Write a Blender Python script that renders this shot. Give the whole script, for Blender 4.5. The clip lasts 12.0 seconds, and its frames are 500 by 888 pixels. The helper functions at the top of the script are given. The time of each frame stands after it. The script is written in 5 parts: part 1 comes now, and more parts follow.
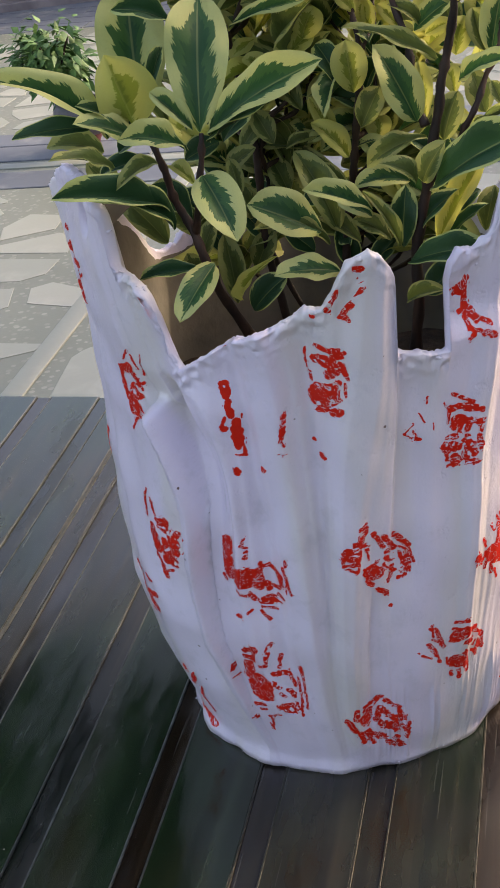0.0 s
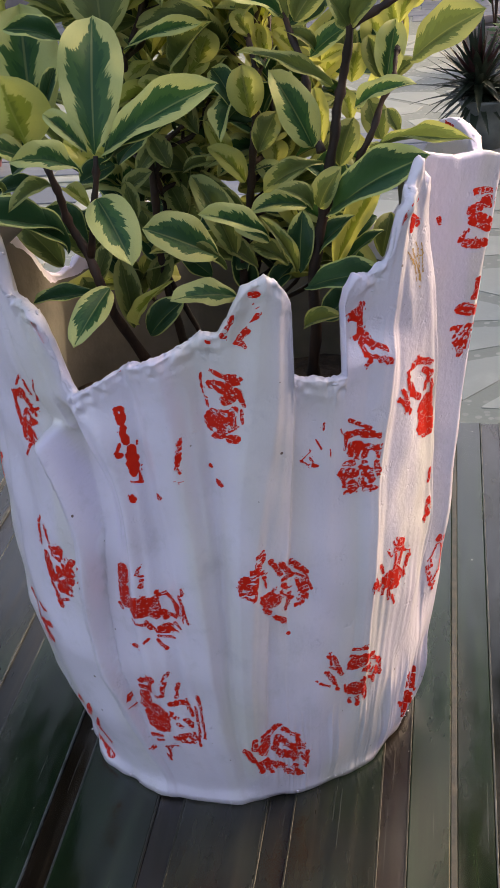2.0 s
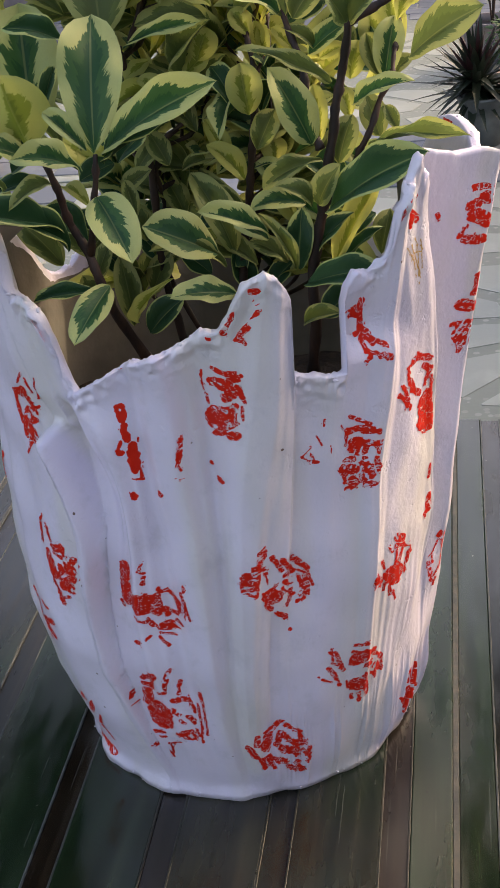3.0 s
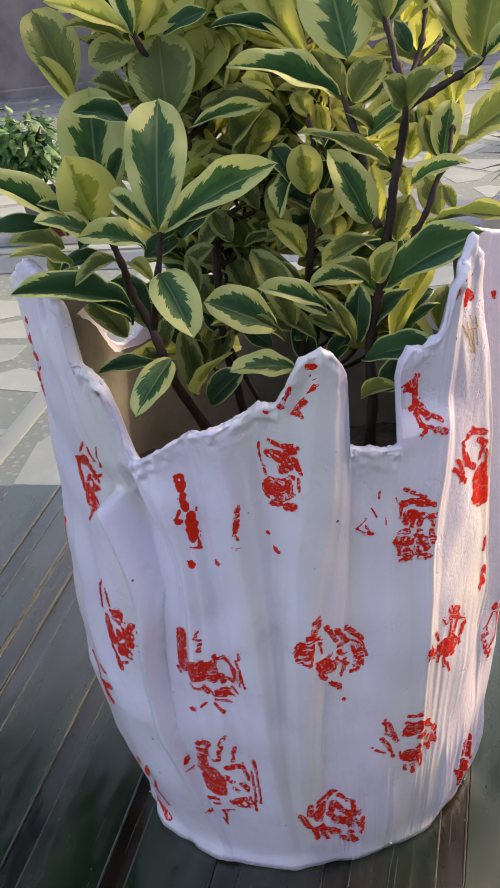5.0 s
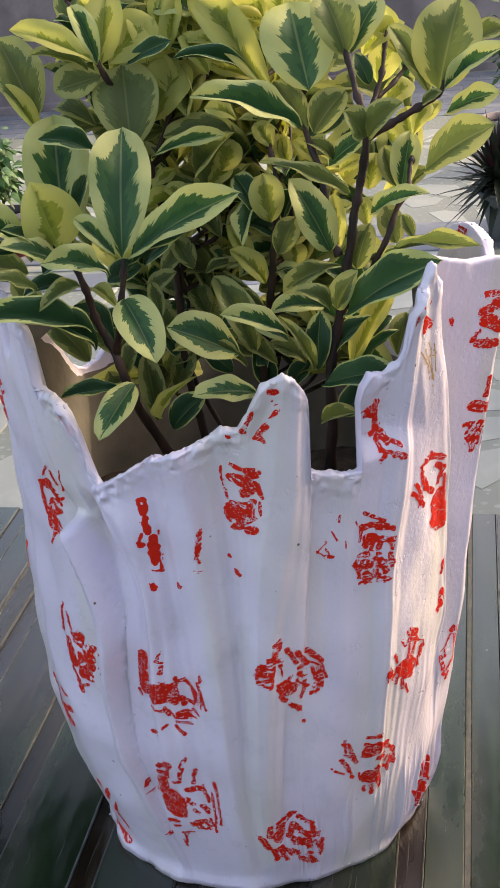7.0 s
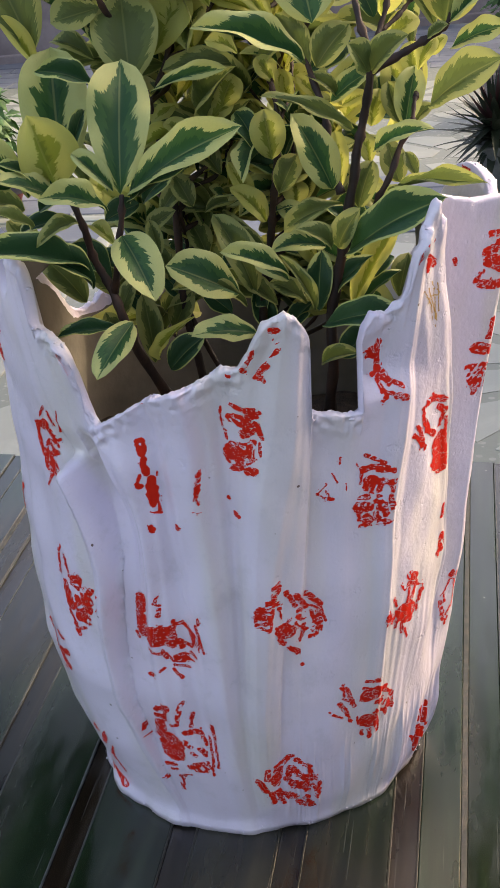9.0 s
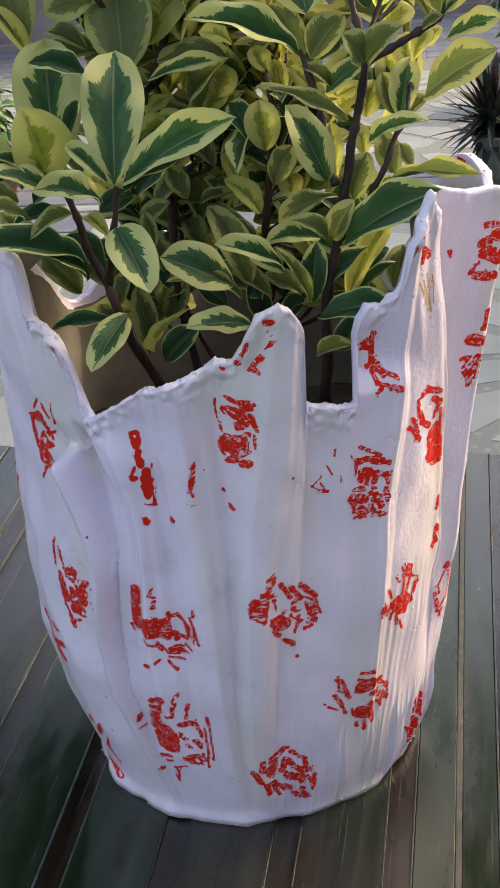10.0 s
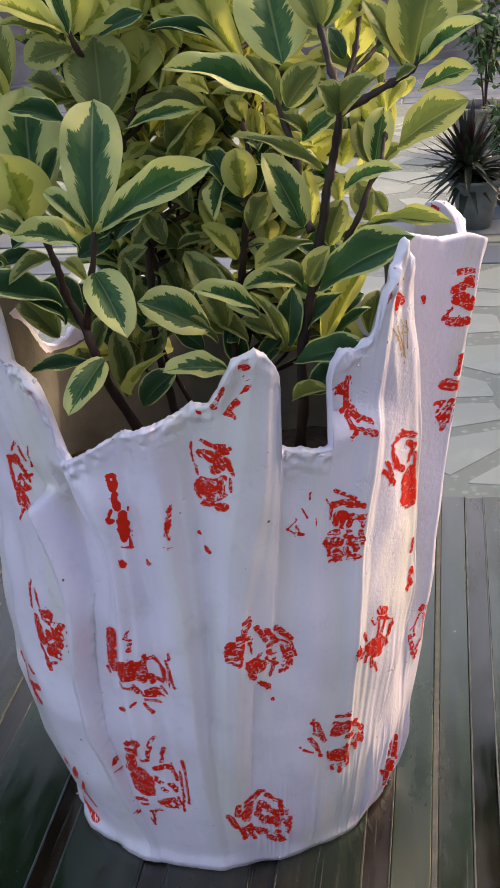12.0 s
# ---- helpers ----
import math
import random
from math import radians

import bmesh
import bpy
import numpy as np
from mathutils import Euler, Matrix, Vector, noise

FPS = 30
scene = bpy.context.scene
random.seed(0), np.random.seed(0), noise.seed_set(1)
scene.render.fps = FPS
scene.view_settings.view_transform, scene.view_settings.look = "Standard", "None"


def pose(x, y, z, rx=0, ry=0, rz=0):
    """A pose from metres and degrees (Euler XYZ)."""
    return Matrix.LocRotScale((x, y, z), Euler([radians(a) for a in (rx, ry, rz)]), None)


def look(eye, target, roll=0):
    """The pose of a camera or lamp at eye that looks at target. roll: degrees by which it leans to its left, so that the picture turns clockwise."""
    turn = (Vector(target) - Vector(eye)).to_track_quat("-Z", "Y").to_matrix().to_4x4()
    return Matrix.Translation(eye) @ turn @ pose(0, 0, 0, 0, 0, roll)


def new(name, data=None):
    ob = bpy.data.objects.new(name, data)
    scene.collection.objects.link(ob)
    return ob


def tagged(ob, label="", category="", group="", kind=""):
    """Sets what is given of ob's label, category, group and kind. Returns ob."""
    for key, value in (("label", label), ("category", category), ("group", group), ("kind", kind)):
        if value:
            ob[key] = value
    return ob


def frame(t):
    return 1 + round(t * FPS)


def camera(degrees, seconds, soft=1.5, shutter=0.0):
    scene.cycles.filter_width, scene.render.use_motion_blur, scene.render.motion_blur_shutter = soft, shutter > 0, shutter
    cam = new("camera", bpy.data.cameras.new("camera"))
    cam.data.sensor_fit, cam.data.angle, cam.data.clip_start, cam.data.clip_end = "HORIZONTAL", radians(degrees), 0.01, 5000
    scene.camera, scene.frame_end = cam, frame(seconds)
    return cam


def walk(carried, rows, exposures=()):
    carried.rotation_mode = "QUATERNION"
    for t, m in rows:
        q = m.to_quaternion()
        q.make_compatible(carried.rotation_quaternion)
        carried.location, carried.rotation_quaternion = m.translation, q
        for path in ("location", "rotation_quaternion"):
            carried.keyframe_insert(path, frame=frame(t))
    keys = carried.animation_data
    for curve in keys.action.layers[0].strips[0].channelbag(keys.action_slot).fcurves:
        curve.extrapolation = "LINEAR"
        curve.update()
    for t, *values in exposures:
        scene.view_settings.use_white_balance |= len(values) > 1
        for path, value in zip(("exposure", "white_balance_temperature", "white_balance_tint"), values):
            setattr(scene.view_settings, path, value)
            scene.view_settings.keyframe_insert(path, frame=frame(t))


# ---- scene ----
cam = camera(20.99, 12.0)
PATH = [
    (0.0, 0.1143, -0.6027, 0.4767, 62.676, 6.565, 11.369),
    (0.5, 0.1158, -0.6032, 0.4766, 63.227, 5.783, 10.542),
    (1.0, 0.1147, -0.5904, 0.4717, 61.650, 4.767, 8.318),
    (1.5, 0.1156, -0.5965, 0.4746, 63.750, 4.722, 8.066),
    (2.0, 0.1160, -0.5954, 0.4745, 63.303, 4.739, 7.681),
    (2.5, 0.1173, -0.5954, 0.4757, 63.232, 5.295, 8.385),
    (3.0, 0.1158, -0.5974, 0.4743, 63.256, 5.032, 7.520),
    (5.0, 0.1211, -0.6056, 0.4818, 66.217, 5.472, 10.346),
    (5.5, 0.1199, -0.6108, 0.4854, 66.236, 5.546, 10.314),
    (6.0, 0.1196, -0.6102, 0.4847, 66.179, 5.005, 9.383),
    (6.5, 0.1203, -0.6108, 0.4858, 66.623, 4.821, 9.156),
    (7.0, 0.1202, -0.6120, 0.4858, 67.001, 4.592, 8.712),
    (7.5, 0.1189, -0.6138, 0.4820, 67.400, 4.358, 8.410),
    (9.5, 0.1161, -0.6073, 0.4773, 64.644, 4.199, 8.569),
    (10.0, 0.1166, -0.6074, 0.4778, 64.656, 4.210, 8.385),
    (10.5, 0.1177, -0.6087, 0.4783, 65.272, 4.405, 8.393),
    (11.0, 0.1178, -0.6088, 0.4788, 65.515, 4.394, 8.551),
    (11.5, 0.1189, -0.6105, 0.4805, 66.353, 3.930, 8.158),
    (12.0, 0.1186, -0.6111, 0.4803, 66.377, 3.721, 7.619),
]
walk(cam, [(t, pose(x, y, z, rx, ry, rz)) for t, x, y, z, rx, ry, rz in PATH],
     exposures=((0.0, 1.75, 7500, 19), (1.0, 1.69, 7500, 19), (3.0, 1.68, 7500, 19), (5.0, 1.86, 7500, 19),
                (7.5, 1.90, 7500, 19), (9.5, 1.79, 7500, 19), (12.0, 1.79, 7500, 19)))

# ---- light ----
SUN_AZIMUTH, SUN_HEIGHT = 37.0, 29.0      # degrees from +x towards +y, and above the horizon
world = bpy.data.worlds.new("sky")
scene.world = world
world.use_nodes = True
wn = world.node_tree.nodes
sky = wn.new("ShaderNodeTexSky")
sky.sky_type = "NISHITA"
sky.sun_disc = False
sky.dust_density = 4.4
sky.sun_elevation = radians(SUN_HEIGHT)
sky.sun_rotation = radians(90 - SUN_AZIMUTH)
world.node_tree.links.new(sky.outputs[0], wn["Background"].inputs[0])
wn["Background"].inputs[1].default_value = 0.15
sun = new("sun", bpy.data.lights.new("sun", "SUN"))
sun.data.energy, sun.data.angle, sun.data.color = 0.085, radians(4.0), (0.75, 1.0, 0.36)
sa, se = radians(SUN_AZIMUTH), radians(SUN_HEIGHT)
sun.matrix_world = look(Vector((math.cos(sa) * math.cos(se), math.sin(sa) * math.cos(se), math.sin(se))) * 8, (0, 0, 0))


# ---- small helpers ----
class Nodes:
    """A short way to write node materials."""

    def __init__(self, name):
        self.mat = bpy.data.materials.new(name)
        self.mat.use_nodes = True
        self.tree = self.mat.node_tree
        self.bsdf = self.tree.nodes["Principled BSDF"]
        self.out = self.tree.nodes["Material Output"]

    def put(self, socket, value):
        if isinstance(value, bpy.types.NodeSocket):
            self.tree.links.new(value, socket)
        elif value is not None:
            socket.default_value = value

    def node(self, kind, inputs=(), **props):
        n = self.tree.nodes.new(kind)
        for k, v in props.items():
            setattr(n, k, v)
        for k, v in dict(inputs).items():
            self.put(n.inputs[k], v)
        return n

    def math(self, op, a, b=None, c=None, clamp=False):
        n = self.node("ShaderNodeMath", operation=op, use_clamp=clamp)
        for i, v in enumerate((a, b, c)):
            if v is not None:
                self.put(n.inputs[i], v)
        return n.outputs[0]

    def mix(self, fac, a, b, blend="MIX"):
        n = self.node("ShaderNodeMix", data_type="RGBA", blend_type=blend)
        self.put(n.inputs[0], fac)
        self.put(n.inputs[6], a)
        self.put(n.inputs[7], b)
        return n.outputs[2]

    def ramp(self, fac, lo, hi):
        n = self.node("ShaderNodeMapRange", {0: fac, 1: lo, 2: hi}, interpolation_type="SMOOTHSTEP")
        return n.outputs[0]

    def noise(self, scale, detail=3.0, vector=None, rough=0.55, colour=False):
        n = self.node("ShaderNodeTexNoise", {"Scale": scale, "Detail": detail, "Roughness": rough})
        if vector is not None:
            self.put(n.inputs["Vector"], vector)
        return n.outputs[1 if colour else 0]

    def place(self, scale=(1, 1, 1), coord="Object", shift=None):
        c = self.node("ShaderNodeTexCoord").outputs[coord]
        m = self.node("ShaderNodeMapping", {"Vector": c, "Scale": scale})
        if shift is not None:
            self.put(m.inputs["Location"], shift)
        return m.outputs[0]

    def bump(self, height, strength=0.3, distance=0.001):
        b = self.node("ShaderNodeBump", {"Height": height, "Strength": strength, "Distance": distance})
        self.put(self.bsdf.inputs["Normal"], b.outputs[0])

    def base(self, colour, rough=0.5, **more):
        self.put(self.bsdf.inputs["Base Color"], colour)
        self.put(self.bsdf.inputs["Roughness"], rough)
        for k, v in more.items():
            self.put(self.bsdf.inputs[k.replace("_", " ")], v)
        return self.mat


def rgb(r, g, b):
    return (r, g, b, 1.0)


def mesh_of(name, verts, faces, material, smooth=True):
    me = bpy.data.meshes.new(name)
    me.from_pydata([tuple(v) for v in verts], [], [tuple(f) for f in faces])
    me.materials.append(material)
    if smooth:
        me.polygons.foreach_set("use_smooth", [True] * len(me.polygons))
    me.update()
    return me


def part_mesh(name, me, parent, label=""):
    ob = new(name, me)
    ob.parent = parent
    if label:
        tagged(ob, label)
    return ob


def part(name, bm, material, parent, label="", smooth=True):
    me = bpy.data.meshes.new(name)
    bm.to_mesh(me)
    bm.free()
    me.materials.append(material)
    if smooth:
        me.polygons.foreach_set("use_smooth", [True] * len(me.polygons))
    return part_mesh(name, me, parent, label)


def box(bm, lo, hi, bevel=0.0):
    made = bmesh.ops.create_cube(bm, size=1.0)["verts"]
    for v in made:
        v.co = Vector([lo[i] + (hi[i] - lo[i]) * (v.co[i] + 0.5) for i in range(3)])
    if bevel:
        edges = {e for v in made for e in v.link_edges}
        bmesh.ops.bevel(bm, geom=list(edges), offset=bevel, segments=2, affect="EDGES", profile=0.5)


def tube(points, radii, sides=8, cap=True):
    """Rings of a tapered tube along points: verts and faces."""
    pts = [Vector(p) for p in points]
    verts, faces = [], []
    for i, p in enumerate(pts):
        d = (pts[min(i + 1, len(pts) - 1)] - pts[max(i - 1, 0)]).normalized()
        a = d.orthogonal().normalized() if i == 0 else (a - d * a.dot(d)).normalized()
        b = d.cross(a)
        r = radii[i] if isinstance(radii, (list, tuple)) else radii
        for k in range(sides):
            t = 2 * math.pi * k / sides
            verts.append(p + (a * math.cos(t) + b * math.sin(t)) * r)
    for i in range(len(pts) - 1):
        for k in range(sides):
            j = (k + 1) % sides
            faces.append((i * sides + k, i * sides + j, (i + 1) * sides + j, (i + 1) * sides + k))
    if cap:
        faces.append(tuple(range(sides))[::-1])
        faces.append(tuple(range((len(pts) - 1) * sides, len(pts) * sides)))
    return verts, faces


def spline(points, n):
    """Catmull-Rom through points, n steps a span."""
    p = [Vector(q) for q in points]
    p = [2 * p[0] - p[1]] + p + [2 * p[-1] - p[-2]]
    out = []
    for i in range(1, len(p) - 2):
        for k in range(n):
            t = k / n
            out.append(0.5 * ((2 * p[i]) + (p[i + 1] - p[i - 1]) * t + (2 * p[i - 1] - 5 * p[i] + 4 * p[i + 1] - p[i + 2]) * t * t
                              + (3 * p[i] - p[i - 1] - 3 * p[i + 1] + p[i + 2]) * t ** 3))
    out.append(p[-2])
    return out


def lathe(profile, sides=48, wobble=0.0):
    """A turned form from (radius, height) pairs: verts and faces."""
    verts, faces = [], []
    for i, (r, z) in enumerate(profile):
        for k in range(sides):
            t = 2 * math.pi * k / sides
            w = 1 + wobble * noise.noise(Vector((math.cos(t) * 2, math.sin(t) * 2, z * 9)))
            verts.append((r * w * math.cos(t), r * w * math.sin(t), z))
    for i in range(len(profile) - 1):
        for k in range(sides):
            j = (k + 1) % sides
            faces.append((i * sides + k, i * sides + j, (i + 1) * sides + j, (i + 1) * sides + k))
    return verts, faces


# ---- materials ----
def white_paint():
    m = Nodes("white_paint")
    c = m.place((1, 1, 1))
    big = m.noise(9, 3, c)
    dirt = m.noise(34, 5, m.place((1, 1, 0.35)))
    col = m.mix(m.ramp(big, 0.35, 0.75), rgb(0.745, 0.680, 0.785), rgb(0.670, 0.600, 0.710))
    col = m.mix(m.math("MULTIPLY", m.ramp(dirt, 0.60, 0.78), 0.35), col, rgb(0.58, 0.53, 0.46))
    band = m.noise(24, 2, m.place((1, 1, 0.12)))
    col = m.mix(m.math("MULTIPLY", m.ramp(band, 0.46, 0.64), 0.66), col, rgb(0.66, 0.62, 0.56))
    mottle = m.noise(55, 5, c, 0.7)
    col = m.mix(m.math("MULTIPLY", m.ramp(mottle, 0.52, 0.70), 0.30), col, rgb(0.50, 0.47, 0.50))
    specks = m.node("ShaderNodeTexVoronoi", {"Vector": c, "Scale": 62.0})
    dot = m.math("LESS_THAN", specks.outputs["Distance"], 0.045)
    keep = m.math("GREATER_THAN", m.noise(21, 1, c), 0.54)
    col = m.mix(m.math("MULTIPLY", dot, keep), col, rgb(0.16, 0.10, 0.09))
    grit = m.node("ShaderNodeTexVoronoi", {"Vector": c, "Scale": 150.0})
    few = m.math("GREATER_THAN", m.noise(33, 2, m.place(shift=(3.0, 1.0, 2.0))), 0.60)
    col = m.mix(m.math("MULTIPLY", m.math("LESS_THAN", grit.outputs["Distance"], 0.07), m.math("MULTIPLY", few, 0.7)), col, rgb(0.20, 0.14, 0.11))
    drips = m.noise(260, 3, m.place((1, 1, 0.10)))
    fine = m.noise(420, 4, c)
    pits = m.ramp(m.noise(75, 4, c, 0.7), 0.60, 0.72)
    m.bump(m.math("SUBTRACT", m.math("ADD", m.math("MULTIPLY", drips, 0.16), m.math("MULTIPLY", fine, 0.34)), m.math("MULTIPLY", pits, 0.40)), 0.45, 0.0020)
    return m.base(col, m.math("ADD", 0.24, m.math("MULTIPLY", big, 0.25)), Specular_IOR_Level=0.5, Coat_Weight=0.35, Coat_Roughness=0.16)


def bare_cement():
    m = Nodes("bare_cement")
    c = m.place()
    col = m.mix(m.ramp(m.noise(16, 4, c), 0.3, 0.7), rgb(0.14, 0.122, 0.095), rgb(0.26, 0.235, 0.19))
    m.bump(m.noise(220, 4, c), 0.4, 0.001)
    return m.base(col, 0.85)


def red_paint():
    m = Nodes("red_paint")
    c = m.place()
    col = m.mix(m.noise(140, 3, c), rgb(0.58, 0.012, 0.005), rgb(0.76, 0.030, 0.010))
    m.bump(m.noise(500, 2, c), 0.3, 0.0005)
    return m.base(col, 0.5, Specular_IOR_Level=0.15)


def leaf_material(name, dark, mid, pale, spread, glow):
    """A variegated leaf: a jagged dark middle, pale margin, light midrib; uv runs along and across the blade."""
    m = Nodes(name)
    uv = m.node("ShaderNodeUVMap", uv_map="blade").outputs[0]
    s = m.node("ShaderNodeSeparateXYZ", {0: uv})
    u, v = s.outputs[0], s.outputs[1]
    rnd = m.node("ShaderNodeObjectInfo").outputs["Random"]
    away = m.math("ABSOLUTE", v)
    side = m.math("MULTIPLY", m.math("SIGN", v), 4.0)
    k = m.math("SUBTRACT", m.math("MULTIPLY", u, 9.0), m.math("MULTIPLY", away, 3.4))
    k = m.math("ADD", k, m.math("ADD", m.math("MULTIPLY", rnd, 57.0), side))
    vec = m.node("ShaderNodeCombineXYZ", {0: k, 1: m.math("MULTIPLY", rnd, 31.0), 2: m.math("MULTIPLY", away, 0.6)}).outputs[0]
    jag = m.noise(1.25, 6.0, vec, 0.74)
    slow = m.noise(0.32, 1.0, vec)
    edge = m.math("ADD", spread, m.math("MULTIPLY", m.math("SUBTRACT", jag, 0.5), 1.15))
    edge = m.math("ADD", edge, m.math("MULTIPLY", m.math("SUBTRACT", slow, 0.5), 0.85))
    edge = m.math("ADD", edge, m.math("MULTIPLY", m.math("SUBTRACT", rnd, 0.5), 0.22))
    tip = m.math("MULTIPLY", m.ramp(u, 0.66, 0.98), 0.55)
    edge = m.math("SUBTRACT", edge, tip)
    inside = m.ramp(m.math("SUBTRACT", edge, away), -0.012, 0.022)
    inside = m.math("MULTIPLY", inside, m.math("SUBTRACT", 1.0, m.ramp(away, 0.86, 0.92)))
    inner = m.ramp(m.math("SUBTRACT", m.math("SUBTRACT", edge, 0.22), m.math("ADD", away, m.math("MULTIPLY", jag, 0.2))), -0.02, 0.02)
    green = m.mix(m.math("MULTIPLY", inner, 0.75), mid, dark)
    grain = m.noise(190, 3, m.place())
    green = m.mix(m.math("MULTIPLY", grain, 0.35), green, mid)
    cream = m.mix(m.math("MULTIPLY", m.noise(60, 3, m.place()), 0.6), pale, m.mix(0.35, pale, mid))
    col = m.mix(inside, cream, green)
    rib = m.math("MULTIPLY", m.math("SUBTRACT", 1.0, m.ramp(away, 0.015, 0.05)), 0.40)
    col = m.mix(rib, col, m.mix(0.45, pale, mid))
    blot = m.math("GREATER_THAN", m.noise(120, 2, m.place()), 0.735)
    col = m.mix(m.math("MULTIPLY", blot, 0.5), col, rgb(0.10, 0.07, 0.03))
    vein = m.math("SINE", m.math("MULTIPLY", m.math("SUBTRACT", m.math("MULTIPLY", u, 10.0), m.math("MULTIPLY", away, 2.8)), 6.283))
    m.bump(m.math("ADD", m.math("MULTIPLY", vein, 0.15), m.math("MULTIPLY", grain, 0.5)), 0.25, 0.0006)
    m.base(col, 0.48, Specular_IOR_Level=0.32)
    tr = m.node("ShaderNodeBsdfTranslucent", {"Color": m.mix(0.5, col, m.mix(1.0, col, rgb(1.0, 1.0, 0.62), "MULTIPLY"))})
    mixed = m.node("ShaderNodeMixShader", {0: glow, 1: m.bsdf.outputs[0], 2: tr.outputs[0]})
    m.tree.links.new(mixed.outputs[0], m.out.inputs[0])
    return m.mat


def bark(name, a, b, scale=120):
    m = Nodes(name)
    c = m.place((1, 1, 0.35))
    col = m.mix(m.ramp(m.noise(scale, 4, c), 0.35, 0.7), a, b)
    m.bump(m.noise(scale * 2.5, 3, c), 0.6, 0.001)
    return m.base(col, 0.65)


def table_board(name, a, b):
    """Dark glossy laminate, grained along the boards."""
    m = Nodes(name)
    rnd = m.node("ShaderNodeObjectInfo").outputs["Random"]
    shift = m.node("ShaderNodeCombineXYZ", {0: m.math("MULTIPLY", rnd, 9.0), 1: m.math("MULTIPLY", rnd, 5.0), 2: 0.0}).outputs[0]
    c = m.place((1, 0.05, 1), shift=shift)
    grain = m.noise(130, 5, c)
    broad = m.noise(22, 3, m.place((1, 0.16, 1), shift=shift))
    col = m.mix(m.ramp(grain, 0.4, 0.75), a, b)
    col = m.mix(m.math("MULTIPLY", m.ramp(broad, 0.5, 0.75), 0.5), col, rgb(0.030, 0.020, 0.010))
    tone = m.noise(4.5, 3, m.place((1, 0.7, 1)))
    warm = m.ramp(m.math("ADD", tone, m.math("MULTIPLY", m.math("SUBTRACT", rnd, 0.5), 0.35)), 0.44, 0.66)
    col = m.mix(m.math("MULTIPLY", warm, 0.8), col, m.mix(m.ramp(grain, 0.35, 0.75), rgb(0.008, 0.005, 0.003), rgb(0.030, 0.019, 0.011)))
    scratch = m.noise(420, 2, m.place((1, 0.02, 1)))
    col = m.mix(m.math("MULTIPLY", m.ramp(scratch, 0.68, 0.74), 0.28), col, rgb(0.15, 0.155, 0.135))
    dust = m.noise(900, 2, m.place())
    col = m.mix(m.math("MULTIPLY", m.ramp(dust, 0.66, 0.8), 0.12), col, rgb(0.35, 0.34, 0.30))
    spot = m.node("ShaderNodeTexVoronoi", {"Vector": m.place(), "Scale": 95.0})
    pick = m.math("GREATER_THAN", m.noise(17, 1, m.place()), 0.50)
    fleck = m.math("MULTIPLY", m.math("LESS_THAN", spot.outputs["Distance"], 0.055), pick)
    pale = m.node("ShaderNodeSeparateColor", {0: spot.outputs["Color"]}).outputs[1]
    col = m.mix(m.math("MULTIPLY", fleck, 0.8), col, m.mix(m.math("GREATER_THAN", pale, 0.6), rgb(0.002, 0.002, 0.002), rgb(0.22, 0.21, 0.18)))
    smear = m.noise(5.5, 6, m.place((1, 0.45, 1)), 0.7)
    col = m.mix(m.math("MULTIPLY", m.ramp(smear, 0.52, 0.68), 0.45), col, rgb(0.030, 0.036, 0.025))
    streak = m.noise(95, 3, m.place((1, 0.018, 1), shift=shift))
    col = m.mix(m.math("MULTIPLY", m.math("MULTIPLY", m.ramp(streak, 0.60, 0.70), m.ramp(m.noise(9, 2, m.place()), 0.4, 0.6)), 0.26), col, rgb(0.09, 0.072, 0.045))
    m.bump(m.math("ADD", m.math("MULTIPLY", grain, 0.4), m.math("MULTIPLY", broad, 1.2)), 0.10, 0.0012)
    return m.base(col, m.math("ADD", 0.03, m.math("MULTIPLY", m.ramp(m.noise(16, 5, m.place((1, 0.22, 1)), 0.7), 0.3, 0.7), 0.34)), Specular_IOR_Level=0.56)


def glint_line(name, a, b):
    """A groove's edge: bevel highlights painted pale in stretches, dark between."""
    m = Nodes(name)
    rnd = m.node("ShaderNodeObjectInfo").outputs["Random"]
    shift = m.node("ShaderNodeCombineXYZ", {0: m.math("MULTIPLY", rnd, 9.0), 1: m.math("MULTIPLY", rnd, 5.0), 2: 0.0}).outputs[0]
    far = m.noise(7, 4, m.place((1, 1, 1), shift=shift), 0.7)
    near = m.noise(150, 2, m.place((1, 0.5, 1), shift=shift))
    col = m.mix(m.math("MULTIPLY", m.ramp(far, 0.40, 0.66), m.ramp(near, 0.3, 0.55)), a, b)
    return m.base(col, 0.4)


def stone(name, a, b, rough=0.45, scale=7.0):
    m = Nodes(name)
    rnd = m.node("ShaderNodeObjectInfo").outputs["Random"]
    isl = m.node("ShaderNodeNewGeometry").outputs["Random Per Island"]
    c = m.place(coord="Object")
    f = m.math("ADD", m.math("MULTIPLY", rnd, 0.5), m.math("MULTIPLY", isl, 0.5))
    col = m.mix(f, a, b)
    vein = m.noise(scale, 5, c)
    col = m.mix(m.math("MULTIPLY", m.ramp(vein, 0.5, 0.72), 0.35), col, rgb(0.42, 0.42, 0.36))
    m.bump(m.noise(60, 3, c), 0.12, 0.002)
    return m.base(col, rough)


